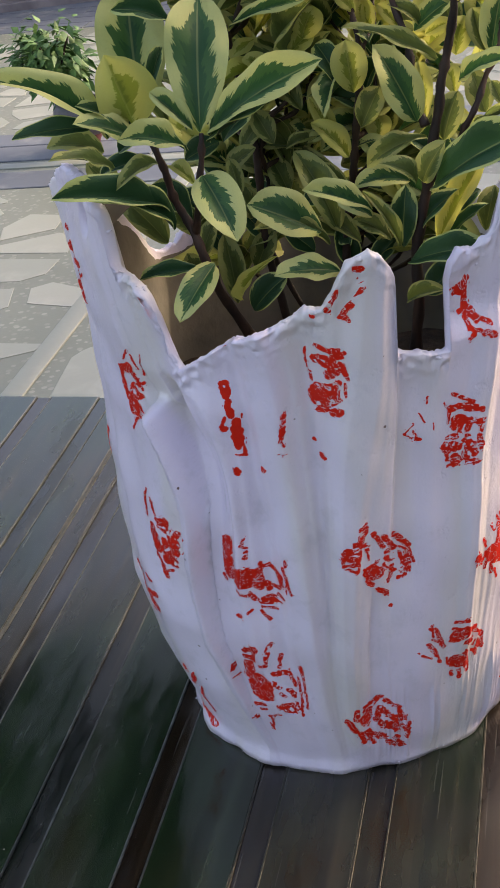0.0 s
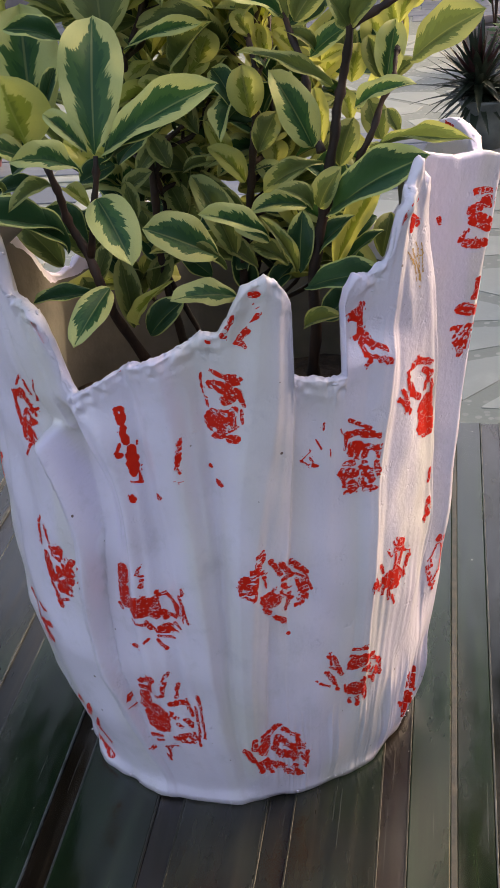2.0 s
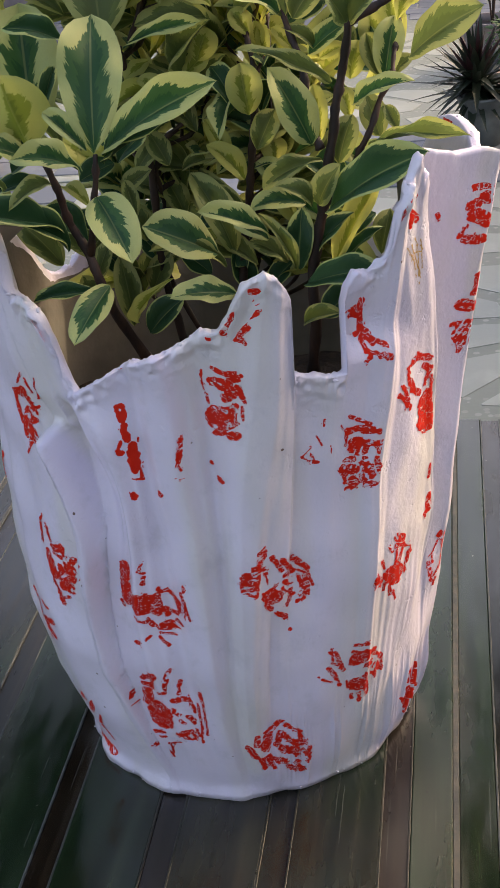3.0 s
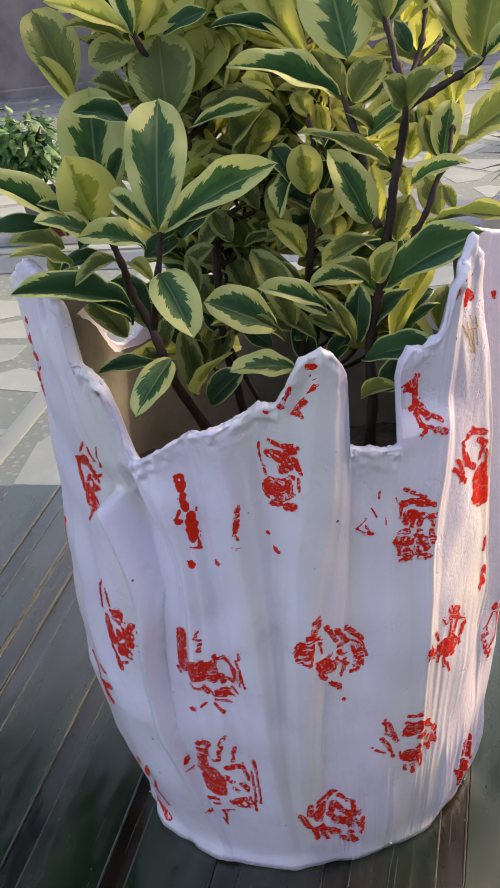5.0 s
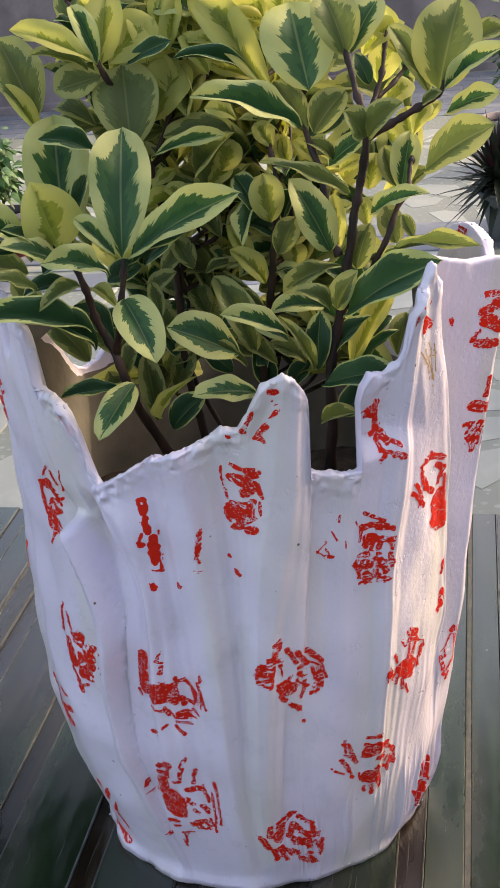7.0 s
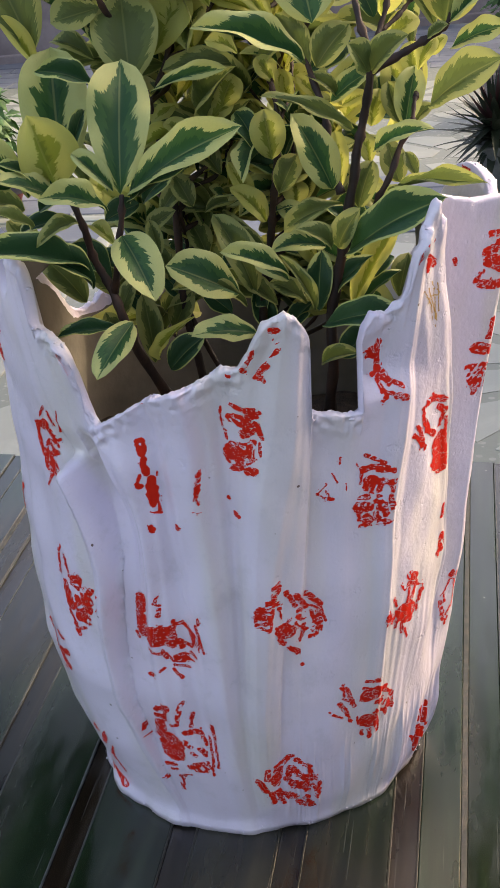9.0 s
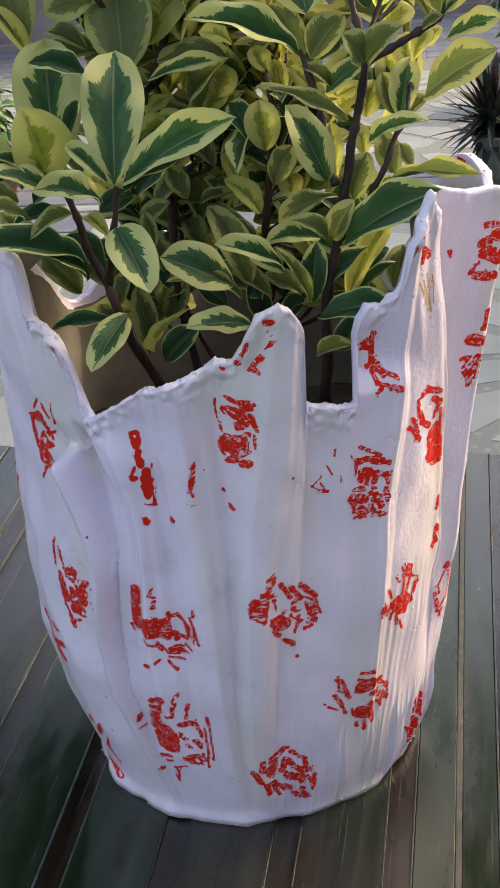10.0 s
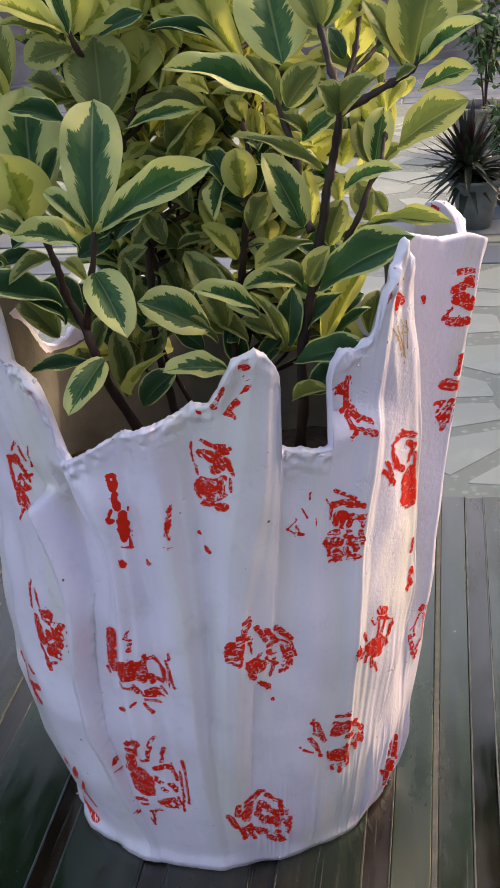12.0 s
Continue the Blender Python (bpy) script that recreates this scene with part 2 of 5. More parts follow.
def chip_ground():
    """Grey-green cement set with small marble chips."""
    m = Nodes("chip_ground")
    c = m.place()
    cells = m.node("ShaderNodeTexVoronoi", {"Vector": c, "Scale": 46.0})
    chip = m.math("LESS_THAN", cells.outputs["Distance"], 0.34)
    tone = m.node("ShaderNodeSeparateColor", {0: cells.outputs["Color"]}).outputs[0]
    chips = m.mix(tone, rgb(0.16, 0.175, 0.14), rgb(0.31, 0.32, 0.26))
    ground = m.mix(m.noise(3.0, 4, c), rgb(0.135, 0.155, 0.12), rgb(0.20, 0.22, 0.175))
    col = m.mix(m.math("MULTIPLY", chip, 0.75), ground, chips)
    col = m.mix(m.math("MULTIPLY", m.ramp(m.noise(1.1, 4, c), 0.5, 0.75), 0.35), col, rgb(0.10, 0.11, 0.10))
    m.bump(m.noise(90, 3, c), 0.15, 0.002)
    return m.base(col, 0.5)


def plain(name, a, b, scale=12.0, rough=0.7, bump=0.2):
    m = Nodes(name)
    c = m.place()
    col = m.mix(m.ramp(m.noise(scale, 5, c), 0.3, 0.7), a, b)
    m.bump(m.noise(scale * 9, 3, c), bump, 0.003)
    return m.base(col, rough)


WHITE, CEMENT, RED = white_paint(), bare_cement(), red_paint()
LEAF = [
    leaf_material("leaf_variegated", rgb(0.011, 0.066, 0.026), rgb(0.042, 0.115, 0.036), rgb(0.50, 0.53, 0.20), 0.54, 0.30),
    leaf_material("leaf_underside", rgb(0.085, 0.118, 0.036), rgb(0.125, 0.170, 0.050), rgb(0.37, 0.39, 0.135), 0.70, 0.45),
    # yellow-green young leaf; its extra brightness stands in for sunlight on the crown
    leaf_material("leaf_young_sunlit", rgb(0.17, 0.22, 0.034), rgb(0.30, 0.35, 0.058), rgb(0.60, 0.60, 0.185), 0.28, 0.60),
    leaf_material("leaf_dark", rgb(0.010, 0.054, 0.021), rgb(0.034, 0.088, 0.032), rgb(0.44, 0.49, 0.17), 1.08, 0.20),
]
BARK = bark("twig_bark", rgb(0.012, 0.005, 0.003), rgb(0.046, 0.019, 0.010))
BOARD = table_board("table_laminate", rgb(0.005, 0.015, 0.006), rgb(0.017, 0.034, 0.015))
GROOVE = table_board("table_groove", rgb(0.001, 0.004, 0.002), rgb(0.004, 0.010, 0.005))
WEAR = plain("worn_joint", rgb(0.060, 0.052, 0.032), rgb(0.022, 0.024, 0.017), 160, 0.5)
# highlights on the groove bevels, put into the colour of thin strips
EDGE = glint_line("groove_edge_glint", rgb(0.016, 0.022, 0.018), rgb(0.075, 0.085, 0.080))
EDGE_FAINT = glint_line("faint_groove_edge", rgb(0.009, 0.012, 0.007), rgb(0.030, 0.027, 0.018))
STONE = stone("marble_piece", rgb(0.205, 0.228, 0.19), rgb(0.335, 0.35, 0.29))
CHIPS = chip_ground()
GOLD = plain("ochre_scratch", rgb(0.42, 0.22, 0.05), rgb(0.60, 0.38, 0.12), 200, 0.4)
SOIL = plain("soil", rgb(0.035, 0.022, 0.014), rgb(0.09, 0.06, 0.04), 90, 0.95, 0.8)

# ---- the ground and what closes the place ----
FLOOR_Z = -0.72


def sheet(name, x0, x1, y0, y1, z, material, label, category):
    bm = bmesh.new()
    box(bm, (x0, y0, z - 0.1), (x1, y1, z))
    me = bpy.data.meshes.new(name)
    bm.to_mesh(me)
    bm.free()
    me.materials.append(material)
    return tagged(new(name, me), label, category, kind="structure")


floor = sheet("floor", -60, 60, -60, 60, FLOOR_Z, CHIPS, "grey-green chip terrazzo floor set with pale marble pieces", "floor")



def clip(poly, nx, ny, c):
    """The part of a convex polygon where nx * x + ny * y <= c."""
    out = []
    for i, p in enumerate(poly):
        q = poly[(i + 1) % len(poly)]
        dp, dq = nx * p[0] + ny * p[1] - c, nx * q[0] + ny * q[1] - c
        if dp <= 0:
            out.append(p)
        if dp * dq < 0:
            t = dp / (dp - dq)
            out.append((p[0] + (q[0] - p[0]) * t, p[1] + (q[1] - p[1]) * t))
    return out


def cells(x0, x1, y0, y1, step, rng):
    """Irregular convex pieces that fill a field, each with its centre."""
    nx, ny = int((x1 - x0) / step[0]), int((y1 - y0) / step[1])
    seeds = {(i, j): (x0 + (i + 0.5 + rng.uniform(-0.48, 0.48)) * step[0], y0 + (j + 0.5 + rng.uniform(-0.48, 0.48)) * step[1])
             for i in range(-2, nx + 2) for j in range(-2, ny + 2)}
    for i in range(nx):
        for j in range(ny):
            a = seeds[i, j]
            poly = [(a[0] - 1, a[1] - 1), (a[0] + 1, a[1] - 1), (a[0] + 1, a[1] + 1), (a[0] - 1, a[1] + 1)]
            for di in range(-2, 3):
                for dj in range(-2, 3):
                    if (di or dj) and (i + di, j + dj) in seeds:
                        b = seeds[i + di, j + dj]
                        nx_, ny_ = b[0] - a[0], b[1] - a[1]
                        poly = clip(poly, nx_, ny_, nx_ * (a[0] + b[0]) / 2 + ny_ * (a[1] + b[1]) / 2)
            yield a, poly


def stone_piece(poly, centre, grow, top=0.0016):
    """A thin marble slab with a chamfered rim, about its own centre."""
    pts = [((x - centre[0]) * grow, (y - centre[1]) * grow) for x, y in poly]
    n = len(pts)
    verts = [(x, y, -0.01) for x, y in pts] + [(x, y, top * 0.5) for x, y in pts] + [(x * 0.985, y * 0.985, top) for x, y in pts]
    faces = [tuple(range(2 * n, 3 * n))]
    for r in (0, 1):
        for k in range(n):
            j = (k + 1) % n
            faces.append((r * n + k, r * n + j, (r + 1) * n + j, (r + 1) * n + k))
    return verts, faces


def back_wall():
    """The grey rendered wall along the far side of the yard, a little aslant."""
    bm = bmesh.new()
    box(bm, (-12, 0.0, FLOOR_Z - 0.05), (9, 0.25, FLOOR_Z + 0.86), 0.01)
    box(bm, (-12, -0.05, FLOOR_Z - 0.05), (9, -0.003, FLOOR_Z + 0.05), 0.006)
    bm.transform(pose(-2.9, 7.08, 0, 0, 0, 14.0))
    me = bpy.data.meshes.new("wall_north")
    bm.to_mesh(me)
    bm.free()
    me.materials.append(plain("grey_render", rgb(0.13, 0.112, 0.118), rgb(0.24, 0.21, 0.215), 4.5, 0.9))
    return tagged(new("wall_north", me), "low stained purple-grey rendered wall at the far side of the floor", "wall", kind="structure")


back_wall()

def reflected_roof():
    """An unseen dark roof, added beyond the table: it shows only as the dark reflection in the boards."""
    bm = bmesh.new()
    box(bm, (-6.0, 1.20, 1.95), (-0.20, 2.75, 2.08))
    box(bm, (-0.20, 1.20, 1.95), (0.42, 2.75, 2.08))
    me = bpy.data.meshes.new("ceiling")
    bm.to_mesh(me)
    bm.free()
    me.materials.append(plain("roof_boards", rgb(0.026, 0.018, 0.013), rgb(0.05, 0.034, 0.025), 6.0, 0.8))
    return tagged(new("ceiling", me), "unseen dark roof added beyond the table for its dark reflection", "roof", kind="structure")


reflected_roof()


def roof_post(x, y):
    bm = bmesh.new()
    box(bm, (x - 0.05, y - 0.05, FLOOR_Z), (x + 0.05, y + 0.05, 1.95), 0.006)
    me = bpy.data.meshes.new("roof_post")
    bm.to_mesh(me)
    bm.free()
    me.materials.append(POST)
    return tagged(new("roof_post", me), "unseen dark wooden post added under the added roof", "post", kind="structure")


POST = plain("post_wood", rgb(0.05, 0.032, 0.02), rgb(0.09, 0.06, 0.04), 9.0, 0.7)
# unseen posts, added only to carry the added roof
for px, py in ((0.36, 2.68), (-2.7, 2.68), (-5.9, 2.68), (-2.7, 1.28), (-5.9, 1.28)):
    roof_post(px, py)


def shade_wall(name, y0, y1, top, label):
    """A plain beige wall beside the yard, out of view, added to shape light."""
    bm = bmesh.new()
    box(bm, (2.6, y0, FLOOR_Z), (2.8, y1, top), 0.005)
    me = bpy.data.meshes.new(name)
    bm.to_mesh(me)
    bm.free()
    me.materials.append(BEIGE)
    return tagged(new(name, me), label, "wall", kind="structure")


BEIGE = plain("beige_render", rgb(0.46, 0.38, 0.28), rgb(0.55, 0.47, 0.36), 4.0, 0.85)
shade_wall("wall_1", -5.0, 1.50, 1.42, "unseen low beige wall added to cut light from the side")
shade_wall("wall_2", 2.65, 5.6, 2.9, "unseen plain beige wall added to shade the floor")

# ---- the table ----
def table():
    top = new("table")
    tagged(top, "dark green-black glossy table of narrow grooved boards", "table")
    x0, period, gap = -0.2157, 0.05757, 0.0138
    y_near, y_far, depth = -1.0, 0.3745, 0.022

    def far(x):
        return y_far - 0.043 * x

    def strip(name, xa, xb, z, material, ch, label=""):
        prof = [(xa, -depth), (xa, z - ch), (xa + ch, z), (xb - ch, z), (xb, z - ch), (xb, -depth)]
        verts = [(x, y_near, zz) for x, zz in prof] + [(x, far(x), zz) for x, zz in prof]
        faces = [(k, k + 1, k + 7, k + 6) for k in range(5)] + [tuple(range(5, -1, -1)), tuple(range(6, 12)), (0, 6, 11, 5)]
        faces = [f[::-1] for f in faces]
        me = mesh_of(name, verts, faces, material, smooth=False)
        return part_mesh(name, me, top, label)

    for i in range(-9, 18):
        a = x0 + i * period
        strip("groove_strip", a + 0.0004, a + gap - 0.0004, -0.0012, GROOVE, 0.0001)
        # edge colour imitates bevel highlights; fainter in the middle, before the pot
        worn = EDGE if a < -0.07 or a > 0.11 else EDGE_FAINT
        strip("edge_line", a - 0.0006, a + 0.0004, 0.0001, worn, 0.0002)
        strip("edge_line", a + gap - 0.0004, a + gap + 0.0006, 0.0001, worn, 0.0002)
        lo, hi = a + gap + 0.0006, a + period - 0.0006
        joint = next((j for j in (-0.233, 0.109, -0.575, 0.451) if lo < j < hi), None)
        if joint is None:
            strip("board", lo, hi, 0.0, BOARD, 0.00028)
        else:
            strip("board", lo, joint - 0.0016, 0.0, BOARD, 0.0007)
            strip("joint_strip", joint - 0.0016, joint + 0.0016, -0.0002, WEAR, 0.0003, "worn yellowish joint between boards")
            strip("board", joint + 0.0016, hi, 0.0, BOARD, 0.0007)
    frame_paint = plain("table_frame_paint", rgb(0.03, 0.03, 0.028), rgb(0.06, 0.055, 0.05), 20, 0.5)
    for x, y in ((-0.66, -0.92), (0.70, -0.92), (-0.66, 0.28), (0.70, 0.28)):
        bm = bmesh.new()
        box(bm, (x - 0.03, y - 0.03, FLOOR_Z), (x + 0.03, y + 0.03, -depth), 0.003)
        part("leg", bm, frame_paint, top, "dark painted leg")
    for y in (-0.92, 0.28):
        bm = bmesh.new()
        box(bm, (-0.63, y - 0.012, -0.09), (0.67, y + 0.012, -depth), 0.002)
        part("apron", bm, frame_paint, top)
    return top


table()

# ---- the draped pot ----
POT_Y = 0.022


def smooth(a, b, x):
    t = np.clip((x - a) / (b - a), 0.0, 1.0)
    return t * t * (3 - 2 * t)


Z_KEYS = (0.0, 0.02, 0.05, 0.09, 0.14, 0.19, 0.24, 0.30, 0.36)
R_KEYS = (0.0880, 0.0952, 0.1032, 0.1112, 0.1161, 0.1179, 0.1217, 0.1297, 0.1356)
X_KEYS = (-0.0058, -0.0064, -0.0082, -0.0085, -0.0058, -0.0028, 0.0013, 0.0035, 0.0054)
RIM_T = (-180, -171, -160, -150, -145, -140, -136, -133, -131.5, -129.5, -128.4, -128, -127.8, -127.6, -125.4, -121.7, -119.5, -117.7, -116.8, -115.3, -113.6,
         -111, -102, -95.7, -91, -86.6, -82.2, -80.3, -79.1, -77.7, -75.5, -73.7, -71.8, -69.6, -68.7, -68.4, -61.6, -57, -56.6, -55, -51.7, -49.6, -48.7,
         -48.4, -47.4, -45.4, -44.3, -43.2, -41, -30, -21.5, -10.8, 5, 12, 15.8, 18.5, 23.1, 26.9, 30.5, 33.2, 36, 44, 53, 70, 90, 115, 136, 144, 147.8, 153.4,
         159.6, 165.3, 172, 180)
RIM_Z = (0.278, 0.294, 0.31, 0.32, 0.3235, 0.322, 0.3205, 0.318, 0.3155, 0.3125, 0.309, 0.302, 0.292, 0.284, 0.281, 0.2785, 0.275, 0.2666, 0.2535, 0.2445,
         0.242, 0.245, 0.256, 0.262, 0.2646, 0.2695, 0.2725, 0.28, 0.285, 0.2902, 0.2955, 0.2975, 0.2952, 0.288, 0.2825, 0.2475, 0.2437, 0.2441, 0.281, 0.2864,
         0.2868, 0.2915, 0.2955, 0.312, 0.3165, 0.3205, 0.3255, 0.3305, 0.336, 0.3345, 0.3235, 0.313, 0.3, 0.2985, 0.301, 0.3046, 0.3071, 0.3091, 0.3092, 0.3077,
         0.304, 0.272, 0.241, 0.252, 0.243, 0.262, 0.252, 0.2372, 0.2332, 0.2394, 0.2568, 0.268, 0.273, 0.278)
# folds: angle at z = 0.22, height of the cloth there (mm) and the lean of the fold (degrees a metre)
FOLDS = ((-180, 0, 0), (-170, -2, 0), (-160, 0.5, 0), (-152, -3, -10), (-146, 0.5, -20), (-138, -1, -60), (-131, -2.5, -100), (-126.4, -8, -112), (-125.6, 9, -112), (-123.0, 10.5, -112),
         (-121.2, -8, -108), (-118, -11, -98), (-113.5, 0, -80), (-109.5, 3.5, -75), (-105, 0, -65), (-101, -3.5, -60), (-97, 1, -55), (-92, 3.2, -52), (-88, -1, -45), (-85, -3.5, -30),
         (-81, 1, 10), (-77, 4.5, 40), (-73, 5, 45))
FOLDS += ((-70.5, 3, 20), (-68.6, 1.5, 4), (-67.4, -2.0, 2), (-64, -1.5, 6), (-58, 0.5, 4), (-52, 1.5, 0), (-48.6, 4, 0), (-47.2, 4.5, 0), (-45.6, 2.2, 0), (-43.5, 1.2, -6), (-36, 0.2, -20),
          (-28, -0.7, -45), (-24.6, -1.5, -45), (-23.4, -0.3, -45), (-21, 0.0, -42), (-16, 1.0, -35), (-11, 2.2, -25), (-6, 1, -15), (-2, 0, 0))
FOLDS += ((10, -2, 0), (22, -1.5, 0), (38, -1, 0), (58, 4, 0), (80, -4, 0), (105, 4, 0), (128, -4, 0), (150, 4, 0), (165, -3, 0), (180, 0, 0))
HOLLOW = (-137.5, 0.3050)      # angle and height
# the fold that overlaps the loose corner: heights and angles; the corner's free edge and the bearing of its face
OVER_Z = (0.05, 0.079, 0.108, 0.138, 0.185, 0.245, 0.294, 0.332)
OVER_T = (-31.0, -29.0, -26.0, -22.5, -25.0, -32.0, -38.4, -42.0)
CORNER_T, FACE_T = -14.0, -58.0
FOLD_T, FOLD_H, FOLD_L = (np.array(v, float) for v in zip(*FOLDS))


def rim_height(theta):
    """The rim's height; it sinks where the loose corner lies back behind the overlapping fold."""
    back = 0.139 * (0.97 - math.cos(math.radians(CORNER_T - FACE_T)) / np.cos(np.radians(np.clip(theta, -50, CORNER_T) - FACE_T)))
    return np.interp(theta, RIM_T, RIM_Z) - 0.44 * np.maximum(0, back) * smooth(-42.6, -41.8, theta) * (1 - smooth(-18, -14, theta))


def pot_radius(theta, z):
    """The distance of the outer cloth face from the axis, for angles in degrees (-180 to 180) and heights."""
    r = np.interp(z, Z_KEYS, R_KEYS)
    grow = smooth(-0.02, 0.16, z)
    at = theta - np.interp(theta, FOLD_T, FOLD_L) * (z - 0.22)
    at = at + 95 * np.maximum(0, z - 0.235) * smooth(-48, -38, theta) * (1 - smooth(-14, 10, theta))
    at = at + 0.55 * np.sin(z * 31 + theta * 0.21)
    # the turned-over flap swings out in the middle of its length
    at = at - 6.6 * np.exp(-((z - 0.175) / 0.040) ** 2) * smooth(-136, -124, theta) * (1 - smooth(-108, -98, theta))
    at = (at + 180) % 360 - 180
    k = np.clip(np.searchsorted(FOLD_T, at) - 1, 0, len(FOLD_T) - 2)
    s = smooth(0.0, 1.0, (at - FOLD_T[k]) / (FOLD_T[k + 1] - FOLD_T[k]))
    high = FOLD_H[k] + (FOLD_H[k + 1] - FOLD_H[k]) * s
    # the turned-over flap ends in a thick corner below the rim
    flap = (at > -126.4) & (at < -119.5)
    high = np.where(flap, -4 + (high + 4) * (1 - smooth(0.2155, 0.2225, z)), high)
    # the hollow beside the flap runs out towards the foot
    beside = (at > -121.6) & (at < -108) & (high < 0)
    high = np.where(beside, high * (0.15 + 0.85 * smooth(0.155, 0.215, z)), high)
    # the cloth lies plain above the flap, below the high corner
    high = high * (1 - 0.85 * smooth(0.2205, 0.239, z) * smooth(-150, -138, theta) * (1 - smooth(-112, -104, theta)))
    r = r + 0.00125 * high * grow - 0.0012 * grow
    t = np.radians(theta)
    r = r + 0.0005 * np.sin(t * 9 + 2 * np.sin(z * 60)) * np.sin(z * 85 + 3 * np.sin(t * 5))
    # the front of the tall piece beside the notch lies flat up to the overlapping fold
    over = np.interp(z, OVER_Z, OVER_T)
    turn = over - 7.0
    flat = r * np.cos(np.radians(turn + 62)) / np.cos(np.radians(np.clip(theta, -60, turn) + 62))
    r = np.where((theta > -60) & (theta < turn), r + (flat - r) * smooth(0.246, 0.264, z), r)
    # the loose corner of the cloth: a flat face that starts behind the overlapping fold and ends in a free edge
    plain_r = np.interp(z, Z_KEYS, R_KEYS)
    edge_r = plain_r * 1.016
    face = edge_r * np.cos(np.radians(CORNER_T - FACE_T)) / np.cos(np.radians(np.clip(theta, -50, CORNER_T) - FACE_T))
    back = plain_r + (edge_r - plain_r) * (1 - smooth(CORNER_T, CORNER_T + 9, theta))
    straight = plain_r * np.cos(np.radians(over - 14)) / np.cos(np.radians(np.clip(theta, -50, CORNER_T) - 14))
    face = np.maximum(face, np.where(theta < CORNER_T - 4, straight, 0))
    loose = np.where(theta < CORNER_T, face + 0.0007 * np.sin(z * 70 + theta * 0.3), back)
    inside = smooth(0.0, 1.0, (theta - over) / 0.9) * (1 - smooth(CORNER_T + 6, CORNER_T + 12, theta)) * smooth(0.06, 0.165, z)
    r = r + (loose - r) * inside
    # small upright pleats between the panel's edge and the overlapping fold
    pleat = smooth(-46.5, -43.5, theta) * (1 - smooth(-4.5, -1.5, theta - over)) * smooth(0.02, 0.07, z) * (1 - smooth(0.10, 0.17, z))
    r = r + 0.00014 * pleat * (np.sin(theta * 1.15 + z * 14) + 0.8 * np.sin(theta * 2.3 - z * 23 + 1) + 0.7 * np.sin(theta * 0.63 + 2)) * (1 + 0.6 * np.sin(z * 37 + theta * 0.5))
    # the overlapping fold is a narrow roll that stands a little proud
    r = r + 0.0008 * np.exp(-((theta - over + 1.2) / 1.5) ** 2) * smooth(0.05, 0.14, z)
    # the high corner leans inwards
    r = r - 0.0045 * smooth(0.275, 0.322, z) * smooth(-168, -152, theta) * (1 - smooth(-140, -128, theta))
    # the hollow of the rolled fold at the high corner
    r = r - 0.018 * np.exp(-(np.radians(theta - HOLLOW[0]) * 0.13 / 0.0022) ** 2 - ((z - HOLLOW[1]) / 0.0060) ** 2)
    # lip of the cloth where it spreads on the table
    foot = np.clip(0.4 + 0.5 * np.sin(t * 5.3 + 1) + 0.3 * np.sin(t * 12.7 + 2) + 0.12 * np.sin(t * 41), 0, 1.3)
    r = r + 0.0026 * foot * np.exp(-(z / 0.0075) ** 2) * (1 - smooth(-96, -60, theta))
    return r + np.exp(-(z / 0.0055) ** 2) * (0.0014 * (1 + np.sin(t * 11) * np.sin(t * 4 + 1)) + 0.0022 * (1 - smooth(-100, -70, theta)))


def pot_point(theta, z, out=0.0):
    r = pot_radius(theta, z) + out
    t = np.radians(theta)
    return np.stack([np.interp(z, Z_KEYS, X_KEYS) + r * np.cos(t), POT_Y + r * np.sin(t), z + 0 * t], -1)


def lining_point(theta, z, out):
    """A point of the lining, which keeps clear of every step of the cloth in front of it."""
    r = np.min([pot_radius((theta + d + 180) % 360 - 180, z) for d in (-3, -2, -1, 0, 1, 2, 3)], axis=0) + out
    t = np.radians(theta)
    return np.stack([np.interp(z, Z_KEYS, X_KEYS) + r * np.cos(t), POT_Y + r * np.sin(t), z + 0 * t], -1)


def grid_faces(rows, cols, start=0, wrap=True):
    f = []
    for i in range(rows - 1):
        for k in range(cols if wrap else cols - 1):
            j = (k + 1) % cols
            f.append((start + i * cols + k, start + i * cols + j, start + (i + 1) * cols + j, start + (i + 1) * cols + k))
    return f


def drip(th, z):
    """Runs of plaster down the sunny foot of the pot."""
    here = smooth(-80, -62, th) * (1 - smooth(-10, 10, th)) * (1 - smooth(0.030, 0.070, z))
    run = np.array([noise.noise(Vector((a * 0.60, zz * 12, 2.0))) + 0.7 * noise.noise(Vector((a * 1.35, zz * 18, 5.0))) for a, zz in zip(th, z)])
    return 0.0036 * here * smooth(0.0, 0.012, z) * np.maximum(0, run)


